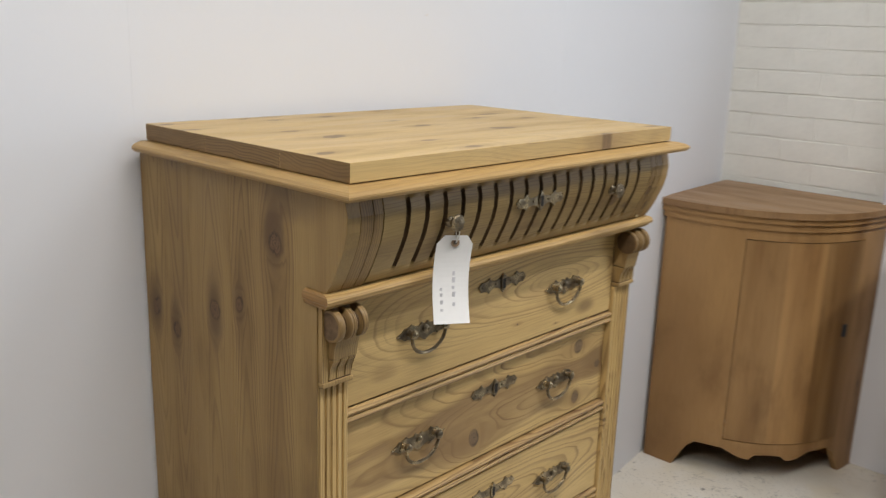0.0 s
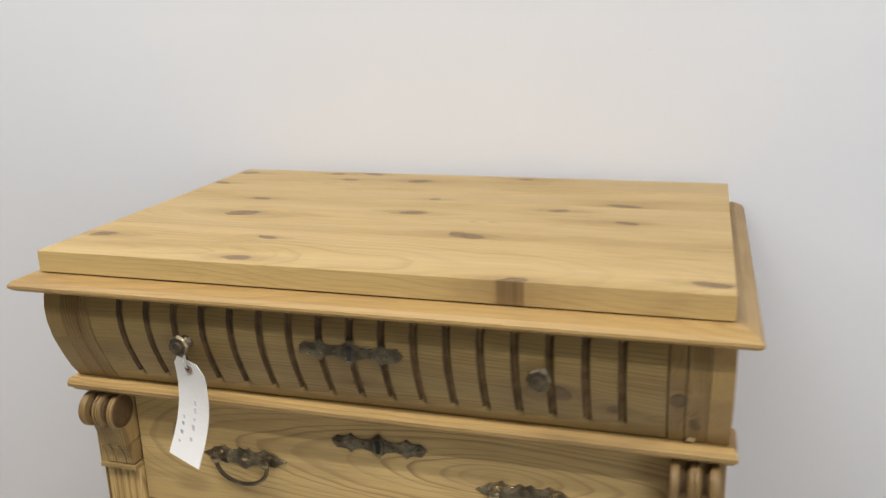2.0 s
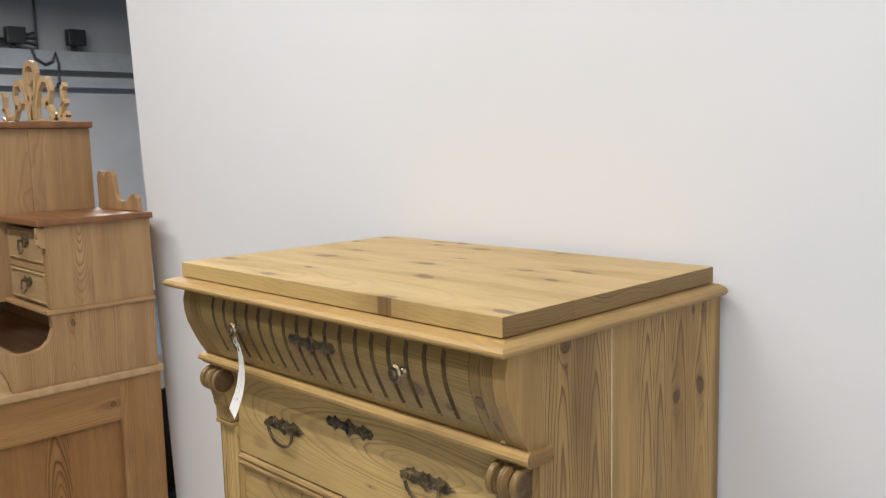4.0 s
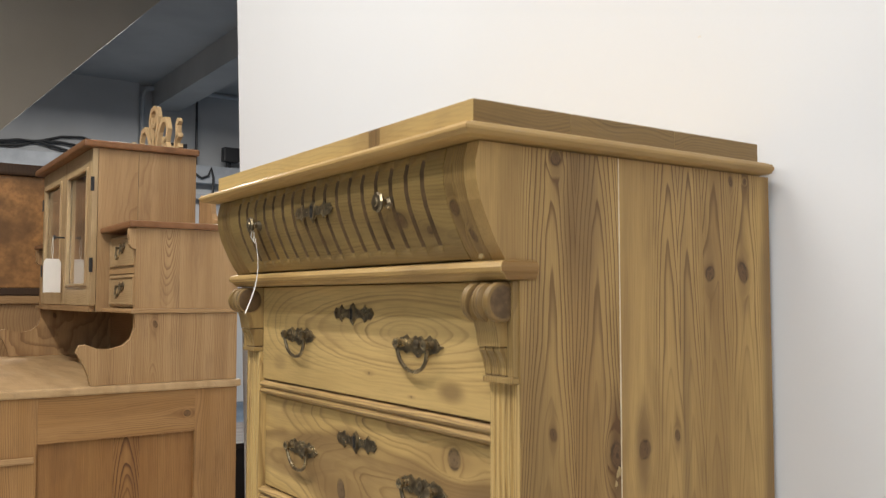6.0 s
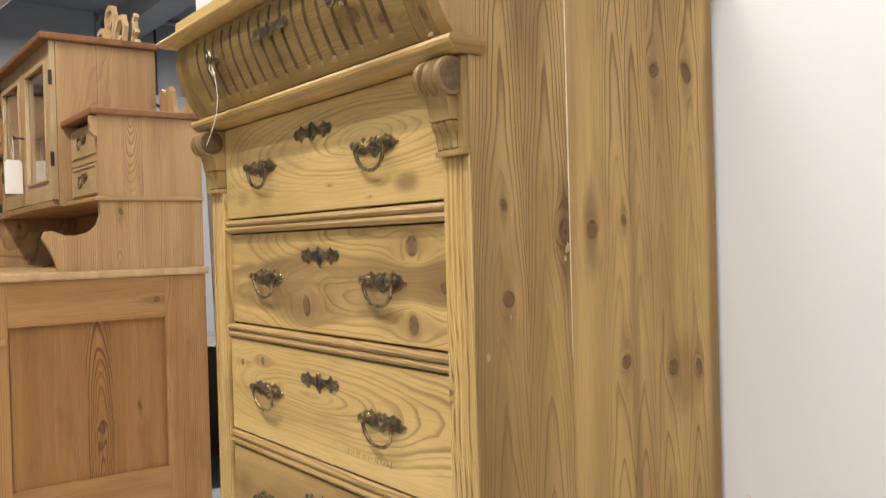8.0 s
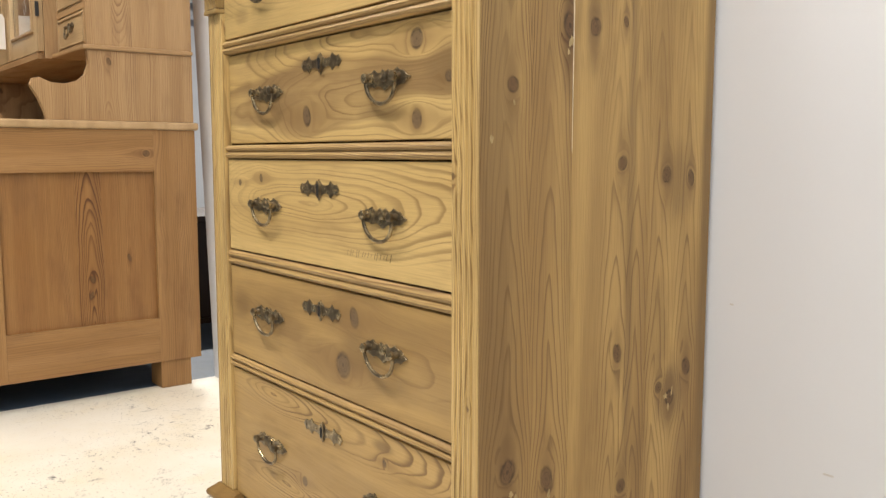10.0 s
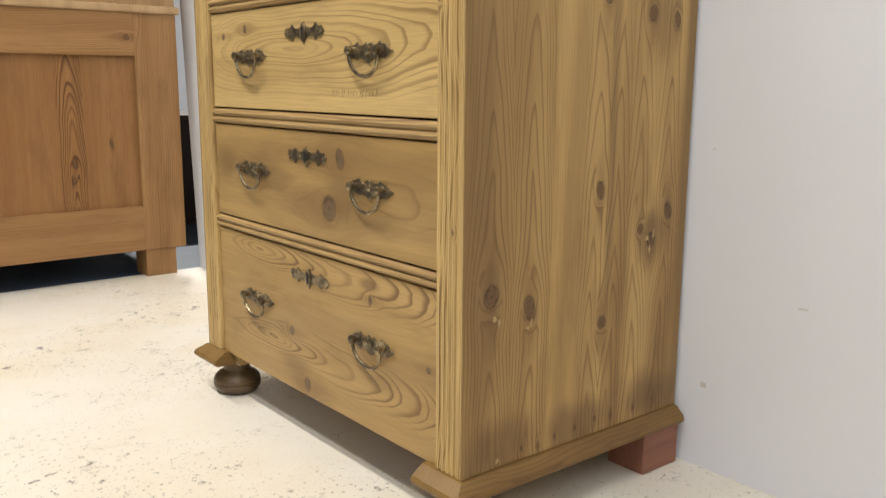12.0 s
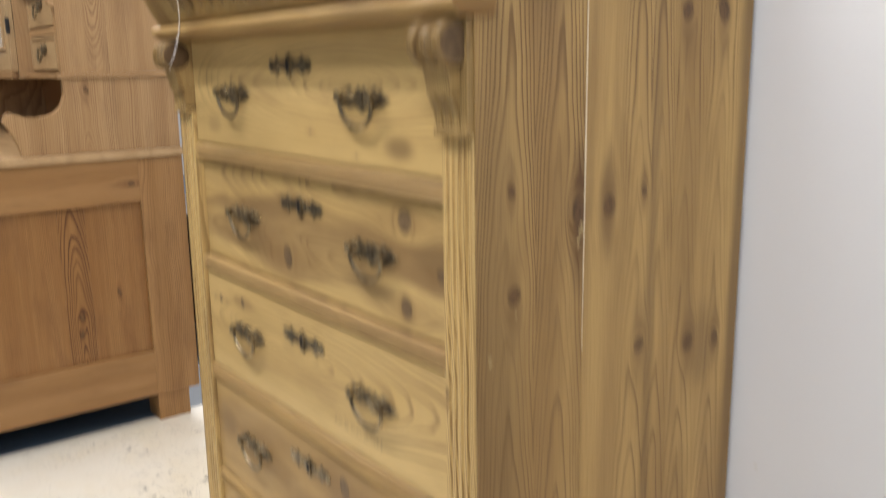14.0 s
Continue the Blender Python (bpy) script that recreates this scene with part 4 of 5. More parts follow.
        box(bm, min(s * 0.315, s * 0.382), max(s * 0.315, s * 0.382), BACK - 0.086, BACK - 0.004, 0.0, 0.0635, 0.002)
        part("back_foot", bm, MAHOGANY, chest, "red-brown square wooden back foot")
    return chest


chest_of_drawers()


def swing_tag():
    knob = CHEST @ Vector((-0.192, frieze_depth(1.141) - 0.009, 1.135))
    tag = thing("paper_tag", pose(knob.x + 0.001, knob.y + 0.005, knob.z, 0, 4, 68), "white paper price tag tied to a drawer knob with string", "tag")
    w, top, low = 0.0265, -0.012, -0.130
    def bow(z):
        """How far the curled card stands off at this height."""
        f = min(1.0, max(0.0, (top - z) / (top - low)))
        return -0.0005 + 0.008 * math.sin(math.pi * f) - 0.013 * f * f

    levels = [top, top - 0.006, top - 0.012] + [top - 0.012 + (low - top + 0.012) * i / 16 for i in range(1, 17)]
    bm = bmesh.new()
    rows = []
    for z in levels:
        half = w - 0.010 * max(0.0, 1 - (top - z) / 0.012)
        rows.append([bm.verts.new((x, bow(z) + d, z)) for x, d in ((-half, 0.0), (half, 0.0), (half, 0.0006), (-half, 0.0006))])
    for p, q in zip(rows, rows[1:]):
        for i in range(4):
            bm.faces.new((p[i], p[(i + 1) % 4], q[(i + 1) % 4], q[i]))
    bm.faces.new(rows[0])
    bm.faces.new(rows[-1][::-1])
    part("tag_card", bm, PAPER, tag)
    bm = bmesh.new()
    lathe(bm, [(0.0062, bow(top - 0.010) - 0.0006), (0.0062, bow(top - 0.010) + 0.0012)], (0, 0, top - 0.010), "y", 20)
    part("eyelet", bm, plain("kraft_ring", (0.30, 0.20, 0.12), 0.7), tag, "brown reinforcing ring")
    bm = bmesh.new()
    lathe(bm, [(0.0024, bow(top - 0.010) - 0.0009), (0.0024, bow(top - 0.010) - 0.0005)], (0, 0, top - 0.010), "y", 14)
    part("tag_hole", bm, DARK, tag)
    bm = bmesh.new()
    tube(bm, [(0, bow(top - 0.010) - 0.0012, top - 0.010), (0.001, -0.006, top), (0.002, -0.003, 0.0), (0.001, 0.0, 0.008), (-0.002, -0.002, 0.0), (-0.001, -0.001, top + 0.002), (0, -0.0022, top - 0.008)], 0.0008, 6)
    part("string", bm, STRING, tag)
    rows = ((0.004, [(0.044, 0.006), (0.052, 0.010), (0.064, 0.005), (0.071, 0.012), (0.085, 0.008)]), (-0.014, [(0.066, 0.005), (0.073, 0.007), (0.082, 0.009), (0.093, 0.005)]))
    for x, marks in rows:
        for a, l in marks:
            mid = bow(-a - l / 2 - 0.018)
            boxed("writing", INK, tag, x - 0.002, x + 0.0005 + 0.15 * l, mid - 0.0004, mid + 0.0003, -a - l - 0.018, -a - 0.018, 0.0, "illegible grey pen stroke")


swing_tag()


# ---- the writing desk with its gallery ----
def desk_pull(parent, y, z, x):
    """A small bail pull on a front that looks along +x."""
    bm = bmesh.new()
    pts = [(y + 1.4 * a, z + 1.3 * b) for a, b in ((0, 0.011), (0.010, 0.008), (0.016, 0.013), (0.024, 0.003), (0.016, -0.006), (0.006, -0.008), (0, -0.012), (-0.006, -0.008), (-0.016, -0.006), (-0.024, 0.003), (-0.016, 0.013), (-0.010, 0.008))]
    prism(bm, pts, "x", x, x + 0.0025, 0.0005)
    for q in (-0.022, 0.022):
        lathe(bm, [(0.004, 0.0), (0.004, 0.010), (0.002, 0.012)], (x + 0.002, y + q, z + 0.002), "x", 10)
    tube(bm, [(x + 0.010 + 0.006 * math.sin(math.pi * i / 12), y - 0.024 * math.cos(math.pi * i / 12), z + 0.002 - 0.034 * math.sin(math.pi * i / 12)) for i in range(13)], 0.0032, 7)
    part("bail_handle", bm, BRASS, parent, "small blackened brass bail handle", True)


def ribbon(bm, path, width, x0, x1):
    """A flat sawn band along a path of (y, z), x0 to x1 thick."""
    path = [Vector((0, *p)) for p in path]
    left, right = [], []
    for i, p in enumerate(path):
        d = (path[min(i + 1, len(path) - 1)] - path[max(i - 1, 0)]).normalized()
        n = Vector((0, -d.z, d.y)) * width / 2
        left.append(p + n)
        right.append(p - n)
    rows = [[bm.verts.new((x, q.y, q.z)) for q in side] for x, side in ((x0, left), (x1, left), (x1, right), (x0, right))]
    for a, b in zip(rows, rows[1:] + rows[:1]):
        for i in range(len(path) - 1):
            bm.faces.new((a[i], a[i + 1], b[i + 1], b[i]))
    for i in (0, -1):
        bm.faces.new([r[i] for r in rows])


def writing_desk():
    desk = thing("writing_desk", pose(0, 0, 0), "amber pine writing desk with a glazed gallery cabinet", "desk")
    y1, y0 = -0.316, -1.754
    stile = pine("desk_stile", "post", CASE, (), -1.0, 0.38, 0.02, 230.0, 0.45)
    level = pine("desk_rail", "x", CASE, [(-1.0, 0.70, 0.012)], 0.60, 0.36, 0.03, 190.0, 0.4)
    for yy in (y1 - 0.022, y0):
        near = yy > -1
        boxed("side_stile", stile, desk, -1.147, -1.022, yy, yy + 0.022, 0.082, 0.768, 0.0012)
        boxed("side_stile", stile, desk, -0.607, -0.520, yy, yy + 0.022, 0.082, 0.768, 0.0012)
        boxed("side_rail", level, desk, -1.022, -0.607, yy, yy + 0.022, 0.648, 0.768, 0.0012)
        boxed("side_rail", level, desk, -1.022, -0.607, yy, yy + 0.022, 0.082, 0.214, 0.0012)
        for a, b, wood in ((-1.0225, -0.872, DESK_QUIET), (-0.8718, -0.802, DESK_HEART), (-0.8018, -0.6065, DESK_QUIET)):
            boxed("panel_board", wood, desk, a, b, yy + 0.005, yy + 0.010, 0.213, 0.649)
        bm = bmesh.new()
        prism(bm, [(-0.520, 0.082), (-0.420, 0.082), (-0.420, 0.768), (-0.520, 0.768)], "y", yy + 0.001, yy + 0.021)
        part("front_post", bm, stile, desk)
        boxed("post_moulding", DESK_H, desk, -0.60, -0.415, yy + 0.020 if near else yy - 0.006, yy + 0.030 if near else yy + 0.002, 0.602, 0.618, 0.003)
    boxed("back_board", DESK_H, desk, -1.145, -1.130, y0 + 0.022, y1 - 0.022, 0.10, 0.768)
    boxed("front_board", DESK_Y, desk, -0.445, -0.425, y0 + 0.022, y1 - 0.022, 0.10, 0.768)
    for x0 in (-1.116, -0.53):
        for yy in (y1 - 0.095, y0 + 0.005):
            boxed("foot", stile, desk, x0, x0 + 0.092, yy, yy + 0.090, 0.0, 0.082, 0.002)
    bm = bmesh.new()
    box(bm, -1.157, -0.395, y0 - 0.012, y1 + 0.010, 0.7685, 0.7905, 0.006)
    # the desktop's whitish sheen is put into its pale tone
    part("desktop", bm, pine("sheen_pale_desktop", "y", ((0.52, 0.355, 0.195), (0.44, 0.29, 0.15), (0.25, 0.14, 0.065)), line=0.3, gloss=0.34), desk, "rounded amber pine desktop")
    # brackets that carry the gallery
    curve = [(-1.145, 0.791), (-1.145, 0.985), (-0.848, 0.985), (-0.852, 0.945), (-0.841, 0.915), (-0.820, 0.897), (-0.785, 0.888), (-0.753, 0.889), (-0.722, 0.903), (-0.705, 0.900), (-0.698, 0.882), (-0.719, 0.847), (-0.730, 0.817), (-0.736, 0.791)]
    wood = pine("desk_bracket", "post", AMBER, [(0.955, -0.905, 0.008)], -0.905, 0.325, 0.03, 200.0, 0.55, stretch=2.0)
    for yy in (y1 - 0.022, y0):
        bm = bmesh.new()
        prism(bm, curve, "y", yy, yy + 0.022, 0.001)
        part("scroll_bracket", bm, wood, desk, "scroll-cut pine bracket")
    boxed("gallery_back", DESK_Y, desk, -1.144, -1.130, y0 + 0.022, y1 - 0.022, 0.791, 0.985)
    # nests of small drawers at both ends
    for ya, yb in ((-0.64, y1), (y0, -1.43)):
        near = ya > -1
        boxed("nest_floor_moulding", DESK_H, desk, -1.147, -0.835, ya - (0.0 if near else 0.008), yb + (0.008 if near else 0.0), 0.9855, 0.998, 0.004)
        out0, out1 = (yb - 0.02, yb) if near else (ya, ya + 0.02)
        for a, b, board in ((-1.145, -0.972, NEST_QUIET), (-0.9718, -0.918, NEST_HEART), (-0.9178, -0.848, NEST_QUIET)):
            boxed("nest_side", board, desk, a, b, out0, out1, 0.9985, 1.225)
        boxed("nest_back", DESK_Y, desk, -1.145, -1.13, ya + 0.021, yb - 0.021, 0.9985, 1.225)
        boxed("nest_top_moulding", DARK_EDGE, desk, -1.150, -0.826, ya - (0.0 if near else 0.016), yb + (0.016 if near else 0.0), 1.2255, 1.244, 0.005, "brown stained moulding")
        for z0, z1 in ((1.003, 1.098), (1.116, 1.212)):
            small = boxed("small_drawer", DOOR_Y, desk, -0.868, -0.852, ya + 0.023, yb - 0.023, z0, z1, 0.002)
            for q0, q1, r0, r1 in ((ya + 0.030, yb - 0.030, z0 + 0.006, z0 + 0.011), (ya + 0.030, yb - 0.030, z1 - 0.011, z1 - 0.006), (ya + 0.030, ya + 0.035, z0 + 0.0115, z1 - 0.0115), (yb - 0.035, yb - 0.030, z0 + 0.0115, z1 - 0.0115)):
                boxed("bead", DOOR_Y, small, -0.853, -0.8485, q0, q1, r0, r1, 0.0015)
            desk_pull(small, (ya + yb) / 2, (z0 + z1) / 2 + 0.01, -0.852)
        boxed("drawer_divider", DESK_Y, desk, -0.87, -0.850, ya + 0.021, yb - 0.021, 1.099, 1.115)
        bm = bmesh.new()
        prism(bm, [(-0.850, 1.222), (-0.829, 1.222), (-0.828, 1.205), (-0.833, 1.190), (-0.829, 1.178), (-0.836, 1.168), (-0.850, 1.163)], "y", out0, out1, 0.002)
        part("edge_bracket", bm, DESK_V, desk, "small scroll-cut bracket")
        # sawn wing behind the nest
        bm = bmesh.new()
        flip = 1 if near else -1
        base = -0.62 if near else -1.45
        pts = [(0, 0), (0, 0.100), (0.014, 0.118), (0.034, 0.112), (0.046, 0.096), (0.058, 0.096), (0.072, 0.112), (0.094, 0.116), (0.110, 0.100), (0.118, 0.050), (0.132, 0.030), (0.170, 0.022), (0.205, 0.026), (0.222, 0.044), (0.244, 0.050), (0.264, 0.038), (0.268, 0.0)]
        prism(bm, [(base + flip * a, 1.2445 + b) for a, b in pts], "x", -1.144, -1.128, 0.0015)
        part("sawn_wing", bm, DESK_V, desk, "shaped pine wing")
    # glazed centre cabinet
    ca, cb, front, top, rear = -1.43, -0.64, -0.80, 1.492, -1.124
    side = pine("cabinet_side", "post", AMBER, (), -0.93, 0.52, 0.03, 190.0, 0.3)
    boxed("cabinet_side", side, desk, rear, -0.9395, cb - 0.018, cb, 0.9855, top, 0.0012)
    boxed("cabinet_side", side, desk, -0.9385, front - 0.018, cb - 0.018, cb, 0.9855, top, 0.0012)
    boxed("cabinet_side", side, desk, rear, front - 0.018, ca, ca + 0.018, 0.9855, top)
    boxed("cabinet_back", DESK_V, desk, rear, rear + 0.012, ca + 0.019, cb - 0.019, 0.9855, top)
    boxed("cabinet_floor", DESK_Y, desk, rear + 0.013, front - 0.001, ca + 0.019, cb - 0.019, 0.986, 1.004)
    boxed("cabinet_top", DARK_EDGE, desk, rear - 0.004, front + 0.030, ca - 0.022, cb + 0.022, top + 0.0005, top + 0.022, 0.006, "brown stained projecting top moulding")
    for da, db in ((-1.034, cb), (ca, -1.036)):
        door = boxed("glazed_door", DOOR_V, desk, front - 0.017, front, da, da + 0.052, 1.006, top, 0.002, "pine door with a tall glass pane")
        boxed("door_stile", DOOR_V, door, front - 0.017, front, db - 0.052, db, 1.006, top, 0.002)
        boxed("door_rail", DOOR_Y, door, front - 0.016, front - 0.0005, da + 0.052, db - 0.052, 1.006, 1.066)
        boxed("door_rail", DOOR_Y, door, front - 0.016, front - 0.0005, da + 0.052, db - 0.052, 1.436, top)
        for b0, b1, c0, c1 in ((da + 0.052, da + 0.060, 1.066, 1.436), (db - 0.060, db - 0.052, 1.066, 1.436), (da + 0.060, db - 0.060, 1.066, 1.074), (da + 0.060, db - 0.060, 1.428, 1.436)):
            boxed("bead", DOOR_V, door, front - 0.006, front + 0.006, b0, b1, c0, c1, 0.002)
        pane = boxed("pane", GLASS, door, front - 0.011, front - 0.008, da + 0.055, db - 0.055, 1.069, 1.433)
        pane.visible_shadow = False
        for z in (1.13, 1.38):
            boxed("hinge", BLACK, door, front - 0.006, front + 0.004, db - 0.004 if db > -0.8 else da - 0.002, db + 0.003 if db > -0.8 else da + 0.004, z - 0.022, z + 0.022, 0.001)
    bm = bmesh.new()
    tube(bm, [(front, -1.03, 1.235), (front + 0.035, -1.03, 1.235)], 0.003, 8)
    box(bm, front + 0.030, front + 0.036, -1.041, -1.019, 1.228, 1.242, 0.002)
    part("key", bm, BLACK, desk, "small dark key in the lock", True)
    # sawn crest along the back of the cabinet
    bm = bmesh.new()
    cy, cz, x0, x1 = -1.035, top + 0.0225, -1.110, -1.094
    box(bm, x0, x1, -1.33, -0.74, cz, cz + 0.016)
    for s in (-1, 1):
        for path, width in (
                (((0.030, 0.010), (0.036, 0.045), (0.060, 0.086), (0.098, 0.112), (0.138, 0.108), (0.156, 0.080), (0.140, 0.052), (0.108, 0.046), (0.094, 0.062)), 0.017),
                (((0.018, 0.060), (0.040, 0.100), (0.046, 0.128), (0.030, 0.152), (0.0, 0.158)), 0.017),
                (((0.0, 0.104), (0.020, 0.116), (0.022, 0.134)), 0.012),
                (((0.0, 0.012), (0.006, 0.050), (0.020, 0.075)), 0.014),
                (((0.128, 0.052), (0.160, 0.022), (0.205, 0.012)), 0.018),
                (((0.195, 0.010), (0.232, 0.024), (0.252, 0.050), (0.250, 0.078), (0.266, 0.090)), 0.017),
                (((0.244, 0.040), (0.274, 0.050)), 0.012), (((0.250, 0.014), (0.277, 0.022)), 0.012)):
            ribbon(bm, [(cy + s * a * 1.08, cz + b * 1.32) for a, b in path], width * 1.15, x0, x1)
    part("crest", bm, CREST, desk, "pale sawn scrollwork crest")
    return desk


GLASS = Nodes("glass").done((0.9, 0.92, 0.92), 0.03)
glass_bsdf = GLASS.node_tree.nodes["Principled BSDF"]
glass_bsdf.inputs["Transmission Weight"].default_value = 1.0
writing_desk()


def desk_tag():
    tag = thing("paper_tag", pose(-0.763, -1.03, 1.232, 0, 0, 14), "white paper price tag hanging from the desk key", "tag")
    bm = bmesh.new()
    prism(bm, [(-0.030, -0.082), (-0.022, -0.070), (0.022, -0.070), (0.030, -0.082), (0.030, -0.185), (-0.030, -0.185)], "y", -0.0006, 0.0)
    part("tag_card", bm, PAPER, tag)
    bm = bmesh.new()
    tube(bm, [(0, -0.001, -0.080), (-0.004, -0.003, -0.04), (0, 0.0, 0.004), (0.004, 0.002, -0.04), (0, 0.001, -0.078)], 0.0009, 6)
    part("string", bm, STRING, tag)


desk_tag()


# ---- the corner cupboard ----
def corner_cupboard():
    """A bow-fronted cupboard in the corner of the panelled and the brick wall."""
    cx, cy = -1.352, 3.030
    lean = math.atan(0.128)
    h, side = 0.885, 0.505
    cup = thing("corner_cupboard", pose(0, 0, 0), "brown pine bow-fronted corner cupboard with one door", "cupboard")
    a = Vector((cx + math.sin(lean) * side, cy - math.cos(lean) * side, 0))
    b = Vector((cx + 0.590, cy - 0.030, 0))
    chord = b - a
    out = Vector((chord.y, -chord.x, 0)).normalized()
    bow = 0.175
    n = 36

    def arc(t, push=0.0):
        p = a + chord * t + out * (bow * 4 * t * (1 - t))
        d = (chord + out * (bow * 4 * (1 - 2 * t))).normalized()
        return p + Vector((d.y, -d.x, 0)) * push

    def curved(name, t0, t1, low, high, push0, push1, label="", parent=cup, material=CUPB):
        bm = bmesh.new()
        m = max(4, round(n * (t1 - t0)))
        rows = []
        for i in range(m + 1):
            t = t0 + (t1 - t0) * i / m
            z0 = low(t) if callable(low) else low
            rows.append([bm.verts.new((*arc(t, p).xy, z)) for p, z in ((push0, z0), (push1, z0), (push1, high), (push0, high))])
        for r, q in zip(rows, rows[1:]):
            for i in range(4):
                bm.faces.new((r[i], r[(i + 1) % 4], q[(i + 1) % 4], q[i]))
        bm.faces.new(rows[0])
        bm.faces.new(rows[-1][::-1])
        return part(name, bm, material, parent, label, True)

    def apron(t):
        """The scalloped lower edge, down to the feet at both ends."""
        e = min(t, 1 - t)
        if e < 0.11:
            return 0.0
        if e < 0.20:
            return 0.105 * math.sin((e - 0.11) / 0.09 * math.pi / 2)
        wave = [(0.20, 0.105), (0.30, 0.105), (0.36, 0.085), (0.41, 0.075), (0.44, 0.095), (0.5, 0.098)]
        return float(np.interp(e, [w[0] for w in wave], [w[1] for w in wave]))

    curved("stile", 0.0, 0.30, lambda t: apron(t), h - 0.03, -0.022, 0.0)
    curved("stile", 0.84, 1.0, lambda t: apron(t), h - 0.03, -0.022, 0.0)
    curved("apron", 0.3005, 0.8395, lambda t: apron(t), 0.135, -0.022, 0.0, "scalloped pine apron")
    curved("frieze", 0.3005, 0.8395, h - 0.085, h - 0.03, -0.022, 0.0)
    woods = [pine("cupboard_plank_" + "abc"[i], "z", tuple(tuple(c * (0.92, 1.15, 0.82)[i] for c in tone) for tone in CUP_TONE), knots, heart, 0.9, 0.02, 210.0, 0.45, calm=0.6, fade=0.035, streak=20.0, smoke=(heart + 0.03, 0.05, 0.7))
             for i, (heart, knots) in enumerate(((2.76, [(0.62, 2.775, 0.012), (0.30, 2.755, 0.011), (0.29, 2.735, 0.007), (0.55, 2.77, 0.007)]), (2.90, [(0.46, 2.89, 0.006)]), (3.02, [(0.57, 3.01, 0.008), (0.27, 2.99, 0.009), (0.70, 3.00, 0.007), (0.31, 3.0, 0.005)])))]
    door = curved("door", 0.303, 0.478, 0.138, h - 0.088, -0.020, 0.001, "bowed door of three brown pine planks", cup, woods[0])
    curved("door_plank", 0.4784, 0.650, 0.138, h - 0.088, -0.020, 0.001, "", door, woods[1])
    curved("door_plank", 0.6504, 0.837, 0.138, h - 0.088, -0.020, 0.001, "", door, woods[2])
    p = arc(0.80, 0.0)
    bm = bmesh.new()
    box(bm, p.x - 0.006, p.x + 0.006, p.y - 0.016, p.y, 0.49, 0.53, 0.002)
    part("latch", bm, BLACK, door, "small dark latch")
    curved("top_moulding", -0.006, 1.006, h - 0.052, h - 0.0305, -0.02, 0.007)
    curved("top_moulding", -0.012, 1.012, h - 0.030, h - 0.012, -0.03, 0.014)
    bm = bmesh.new()
    rim = [arc(-0.015 + 1.03 * i / n, 0.022).xy for i in range(n + 1)]
    prism(bm, [tuple(q) for q in rim] + [(cx + 0.02, cy - 0.012)], "z", h - 0.012, h + 0.008)
    part("top_board", bm, pine("brown_pine_top", "top", ((0.36, 0.215, 0.10), (0.29, 0.165, 0.074), (0.16, 0.085, 0.038)), (), 2.9, -h, 0.03, 170.0, 0.45), cup)
    for name, q in (("side_board", a), ("side_board", b)):
        bm = bmesh.new()
        d = (q - Vector((cx + 0.03, cy - 0.025, 0)))
        nrm = Vector((-d.y, d.x, 0)).normalized() * 0.008
        s0 = Vector((cx + 0.03, cy - 0.025, 0))
        q = s0 + d * 0.96
        prism(bm, [tuple((s0 + nrm).xy), tuple((q + nrm).xy), tuple((q - nrm).xy), tuple((s0 - nrm).xy)], "z", 0.0, h - 0.014)
        part(name, bm, CUPB, cup)
    return cup


corner_cupboard()


def white_pier():
    bm = bmesh.new()
    box(bm, -0.790, 0.2, 2.985, 3.048, 0.0, CEILING, 0.004)
    structure("wall_pier", bm, WALL, "white painted pier beside the brick wall", "wall")


white_pier()


def pine_cabinet():
    cab = thing("pine_cabinet", pose(-0.238, 2.78, 0), "brown pine cabinet beside the corner cupboard", "cabinet")
    boxed("carcass", CUPB, cab, -0.29, 0.3, -0.18, 0.2, 0.07, 1.0, 0.003)
    boxed("plinth", CUPB, cab, -0.30, 0.31, -0.19, 0.2, 0.0, 0.0695, 0.004)
    boxed("top_board", CUPB, cab, -0.31, 0.32, -0.20, 0.2, 1.0005, 1.022, 0.004)


pine_cabinet()


# ---- the store beyond the wall's end ----
def burl_cabinet():
    cab = thing("burl_cabinet", pose(0, 0, 0), "dark burl veneer cabinet standing on a pine chest", "cabinet")
    boxed("carcass", BURL, cab, -0.985, 0.5, -2.75, -2.30, 1.075, 1.60, 0.004)
    boxed("cornice", DARKWOOD, cab, -1.01, 0.53, -2.78, -2.27, 1.6005, 1.655, 0.012)
    boxed("base_moulding", DARKWOOD, cab, -1.0, 0.52, -2.77, -2.28, 1.04, 1.0745, 0.006)
    chest = thing("pine_chest", pose(0, 0, 0), "pale pine low chest carrying a dark cabinet", "chest")
    boxed("carcass", DESK_V, chest, -0.965, 0.5, -2.74, -2.31, 0.06, 1.0, 0.004)
    boxed("top_board", DESK_H, chest, -0.995, 0.52, -2.76, -2.285, 1.0005, 1.0395, 0.006)
    for x in (-0.945, 0.42):
        for y in (-2.73, -2.38):
            boxed("foot", DESK_V, chest, x, x + 0.06, y, y + 0.06, -0.002, 0.06)


burl_cabinet()


def dark_box():
    box_thing = thing("blanket_box", pose(0, 0, 0), "dark brown wooden blanket box on the blue floor", "box")
    boxed("carcass", DARKWOOD, box_thing, -2.05, -1.36, -1.75, -1.22, 0.02, 0.42, 0.003)
    boxed("lid", DARKWOOD, box_thing, -2.07, -1.345, -1.77, -1.205, 0.4205, 0.445, 0.004)
    boxed("plinth", DARKWOOD, box_thing, -2.06, -1.352, -1.76, -1.212, -0.002, 0.0195)


dark_box()


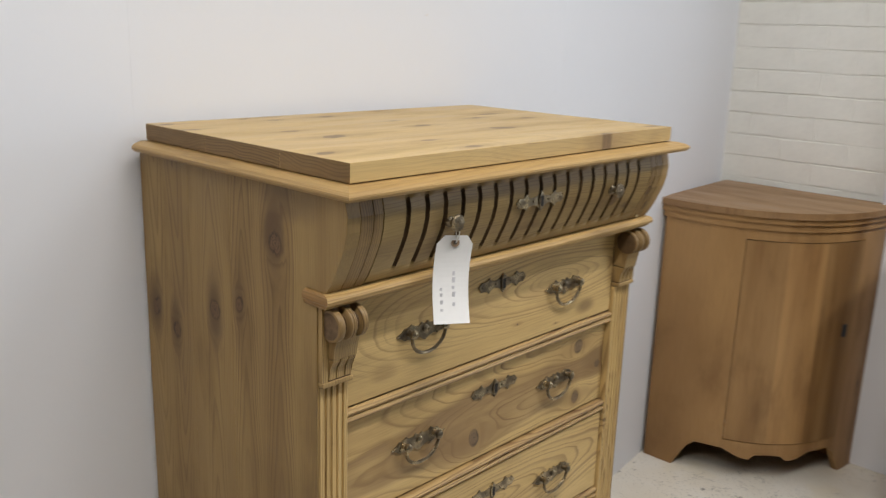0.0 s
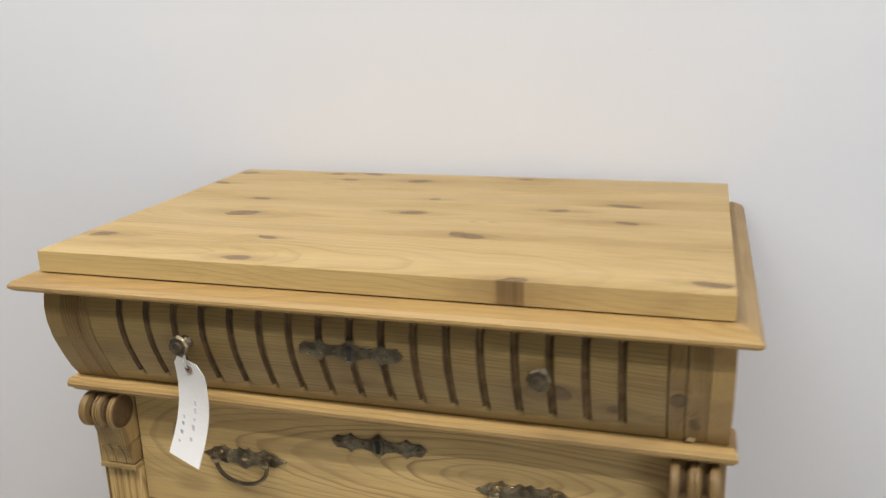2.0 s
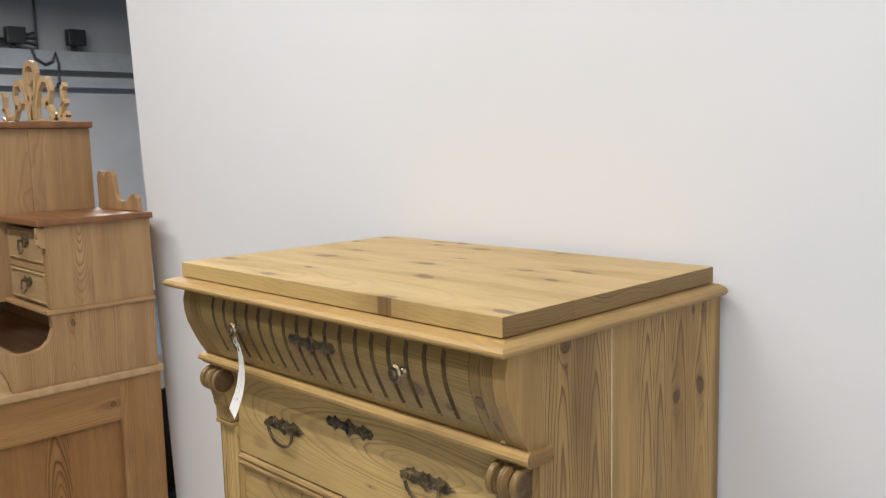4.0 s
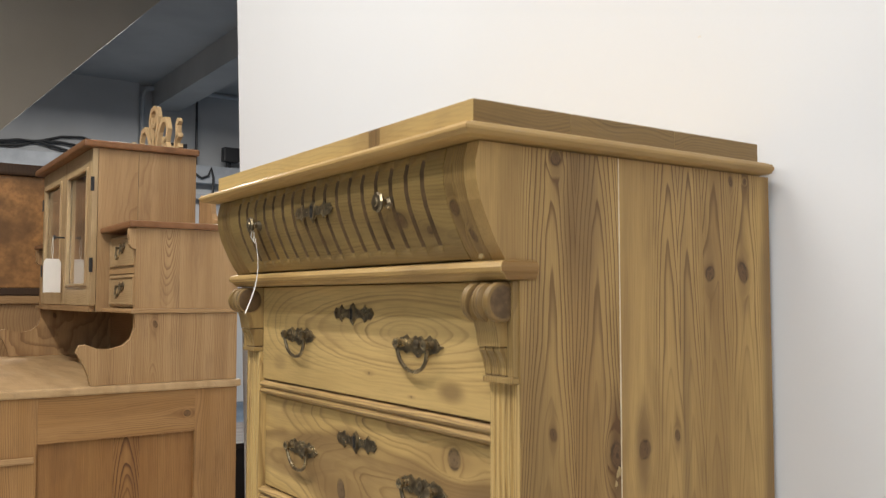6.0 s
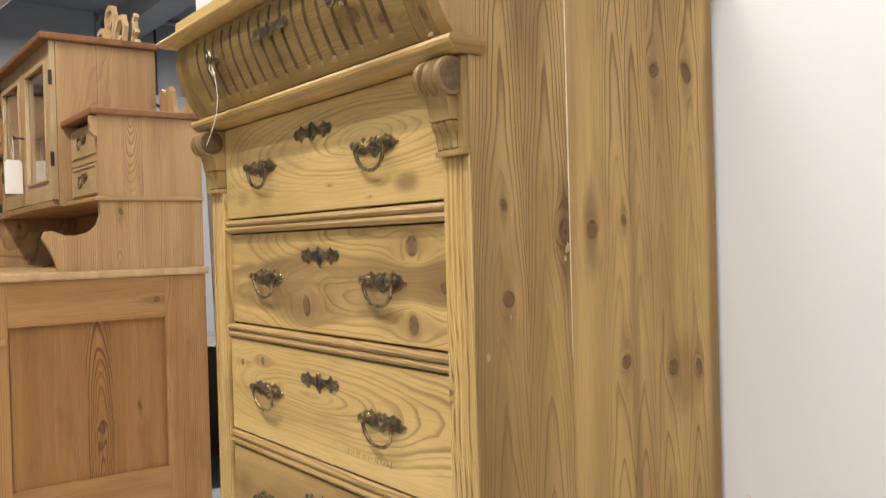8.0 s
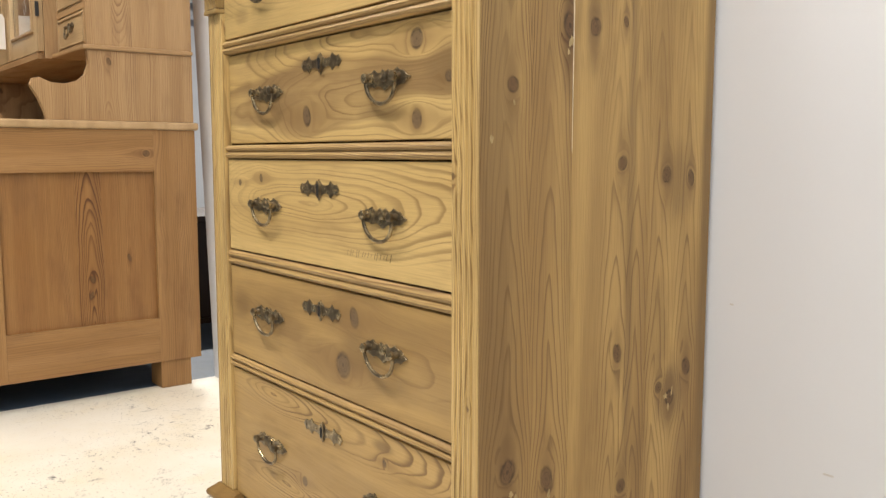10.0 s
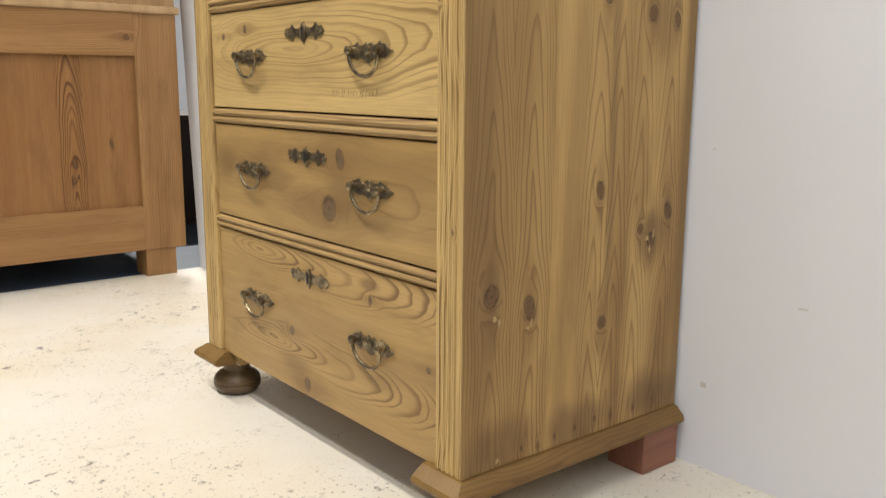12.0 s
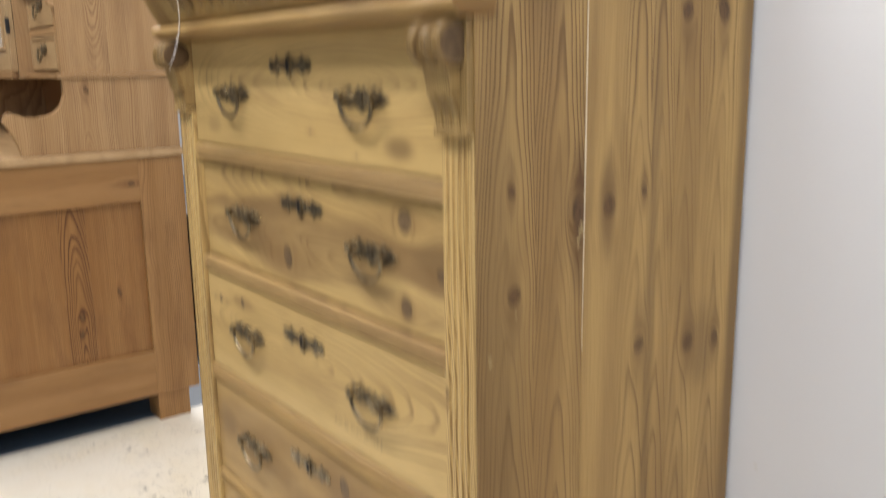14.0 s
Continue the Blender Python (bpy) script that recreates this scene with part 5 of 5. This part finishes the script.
def back_room():
    cab = thing("dark_cabinet", pose(0, 0, 0), "tall dark brown cabinet in the back room", "cabinet")
    boxed("carcass", DARKWOOD, cab, -5.25, -4.30, -6.95, -6.45, -0.002, 1.39, 0.004)
    boxed("top_board", DARKWOOD, cab, -5.27, -4.28, -6.97, -6.43, 1.3905, 1.415, 0.004)
    painting = thing("painting", pose(-4.66, -6.62, 1.4165, 8, 0, 0), "dark green and blue landscape painting leaning on a cabinet", "painting")
    boxed("canvas", CANVAS, painting, -0.42, 0.36, -0.01, 0.01, 0.0, 0.44)


k = Nodes("landscape_paint")
where = k.node("SeparateXYZ", Vector=k.place())
blot = k.noise(k.place(), 5.0, 4.0, 0.6)
level = k.math("ADD", where.outputs["Z"], k.math("MULTIPLY", k.math("SUBTRACT", blot, 0.5), 0.25))
tint = k.mix(k.span(level, 0.05, 0.12), (0.05, 0.13, 0.025), (0.09, 0.028, 0.02))
tint = k.mix(k.span(level, 0.13, 0.20), tint, (0.012, 0.03, 0.028))
CANVAS = k.done(k.mix(k.span(level, 0.27, 0.38), tint, (0.03, 0.075, 0.14)), 0.5)
back_room()
lamp = bpy.data.lights.new("back_room_light", "AREA")
lamp.size, lamp.energy, lamp.color = 1.2, 90, (1.0, 0.93, 0.8)
new("back_room_light", lamp).matrix_world = pose(-4.4, -7.6, 2.9)


def services():
    bm = bmesh.new()
    box(bm, -7.0, 4.8, -5.999, -5.93, 2.13, 2.30, 0.004)
    structure("trunking", bm, PIPE, "pale grey metal trunking along the wall", "trunking")
    bm = bmesh.new()
    box(bm, -7.0, 4.8, -5.999, -5.965, 1.98, 2.03, 0.004)
    structure("trunking_low", bm, PIPE, "thin grey pipe casing along the wall", "trunking")
    for off, sag in ((0.0, 0.05), (0.03, 0.03), (0.055, 0.07)):
        bm = bmesh.new()
        tube(bm, [(-2.9 + 0.17 * i, -5.94 - off * 0.3, 2.335 + off + sag * math.sin(i * 0.9 + off * 40)) for i in range(14)], 0.012, 6)
        tagged(part("cable", bm, BLACK, None, "", True), "dark cable lying along the wall trunking", "cable", "cables on the trunking")
    bm = bmesh.new()
    tube(bm, [(-2.92, -5.98, 2.30), (-2.92, -5.98, 3.03)], 0.012, 8)
    tagged(part("cable", bm, BLACK, None, "", True), "thin dark cable dropping from the ceiling", "cable")
    bm = bmesh.new()
    tube(bm, [(-2.40, -5.955, 2.31), (-2.40, -5.955, 2.92), (-2.44, -5.955, 2.98), (-2.62, -5.955, 3.00), (-3.4, -5.955, 3.00)], 0.022, 8)
    structure("conduit", bm, PIPE, "pale grey metal conduit climbing the wall", "conduit")
    bm = bmesh.new()
    box(bm, -2.62, -2.50, -5.999, -5.94, 2.94, 3.02, 0.006)
    structure("junction_box", bm, PIPE, "grey metal junction box under the ceiling", "junction box")
    for x, z in ((-2.72, 2.40), (-3.24, 2.41)):
        lamp_thing = thing("floodlight", pose(x, -5.93, z), "small black floodlight fixed above the trunking", "floodlight")
        boxed("housing", BLACK, lamp_thing, -0.08, 0.08, -0.03, 0.06, -0.06, 0.08, 0.01)
        boxed("bracket", BLACK, lamp_thing, -0.02, 0.02, -0.065, -0.03, -0.12, 0.02)
    bm = bmesh.new()
    tube(bm, [(-2.85, -5.92, 2.30), (-2.87, -5.90, 2.22), (-2.95, -5.90, 2.17), (-3.02, -5.91, 2.20), (-3.05, -5.92, 2.28), (-3.07, -5.91, 2.18), (-3.06, -5.90, 2.02)], 0.012, 6)
    lathe(bm, [(0.01, 0.0), (0.03, -0.02), (0.03, -0.05), (0.01, -0.06)], (-3.06, -5.90, 2.02), "z", 10)
    tagged(part("hanging_cable", bm, BLACK, None, "", True), "dark cable loop with a hanging socket", "cable")


services()


# ---- bricks of the painted wall ----
def bricks():
    shapes = []
    for v in range(5):
        rng = random.Random(40 + v)
        bm = bmesh.new()
        box(bm, -0.1112, 0.1112, -0.0022, 0.004, -0.0358, 0.0358, 0.0030)
        for vert in bm.verts:
            vert.co += Vector((rng.uniform(-1, 1), rng.uniform(-1, 1), rng.uniform(-1, 1))) * 0.0010
        bmesh.ops.recalc_face_normals(bm, faces=bm.faces)
        me = bpy.data.meshes.new("brick")
        bm.to_mesh(me)
        bm.free()
        me.materials.append(BRICK)
        shapes.append(me)
    rng = random.Random(7)
    for row in range(28):
        for col in range(4):
            x = -1.385 + 0.223 * col + (0.1115 if row % 2 else 0.0)
            if x > -0.80:
                continue
            ob = new("brick", shapes[rng.randrange(5)])
            ob.parent = BRICKED[0]
            ob.matrix_basis = pose(x, 3.0488 + rng.uniform(-0.0006, 0.0006), 0.04 + 0.0755 * row, 0, rng.uniform(-0.4, 0.4), 0)


bricks()
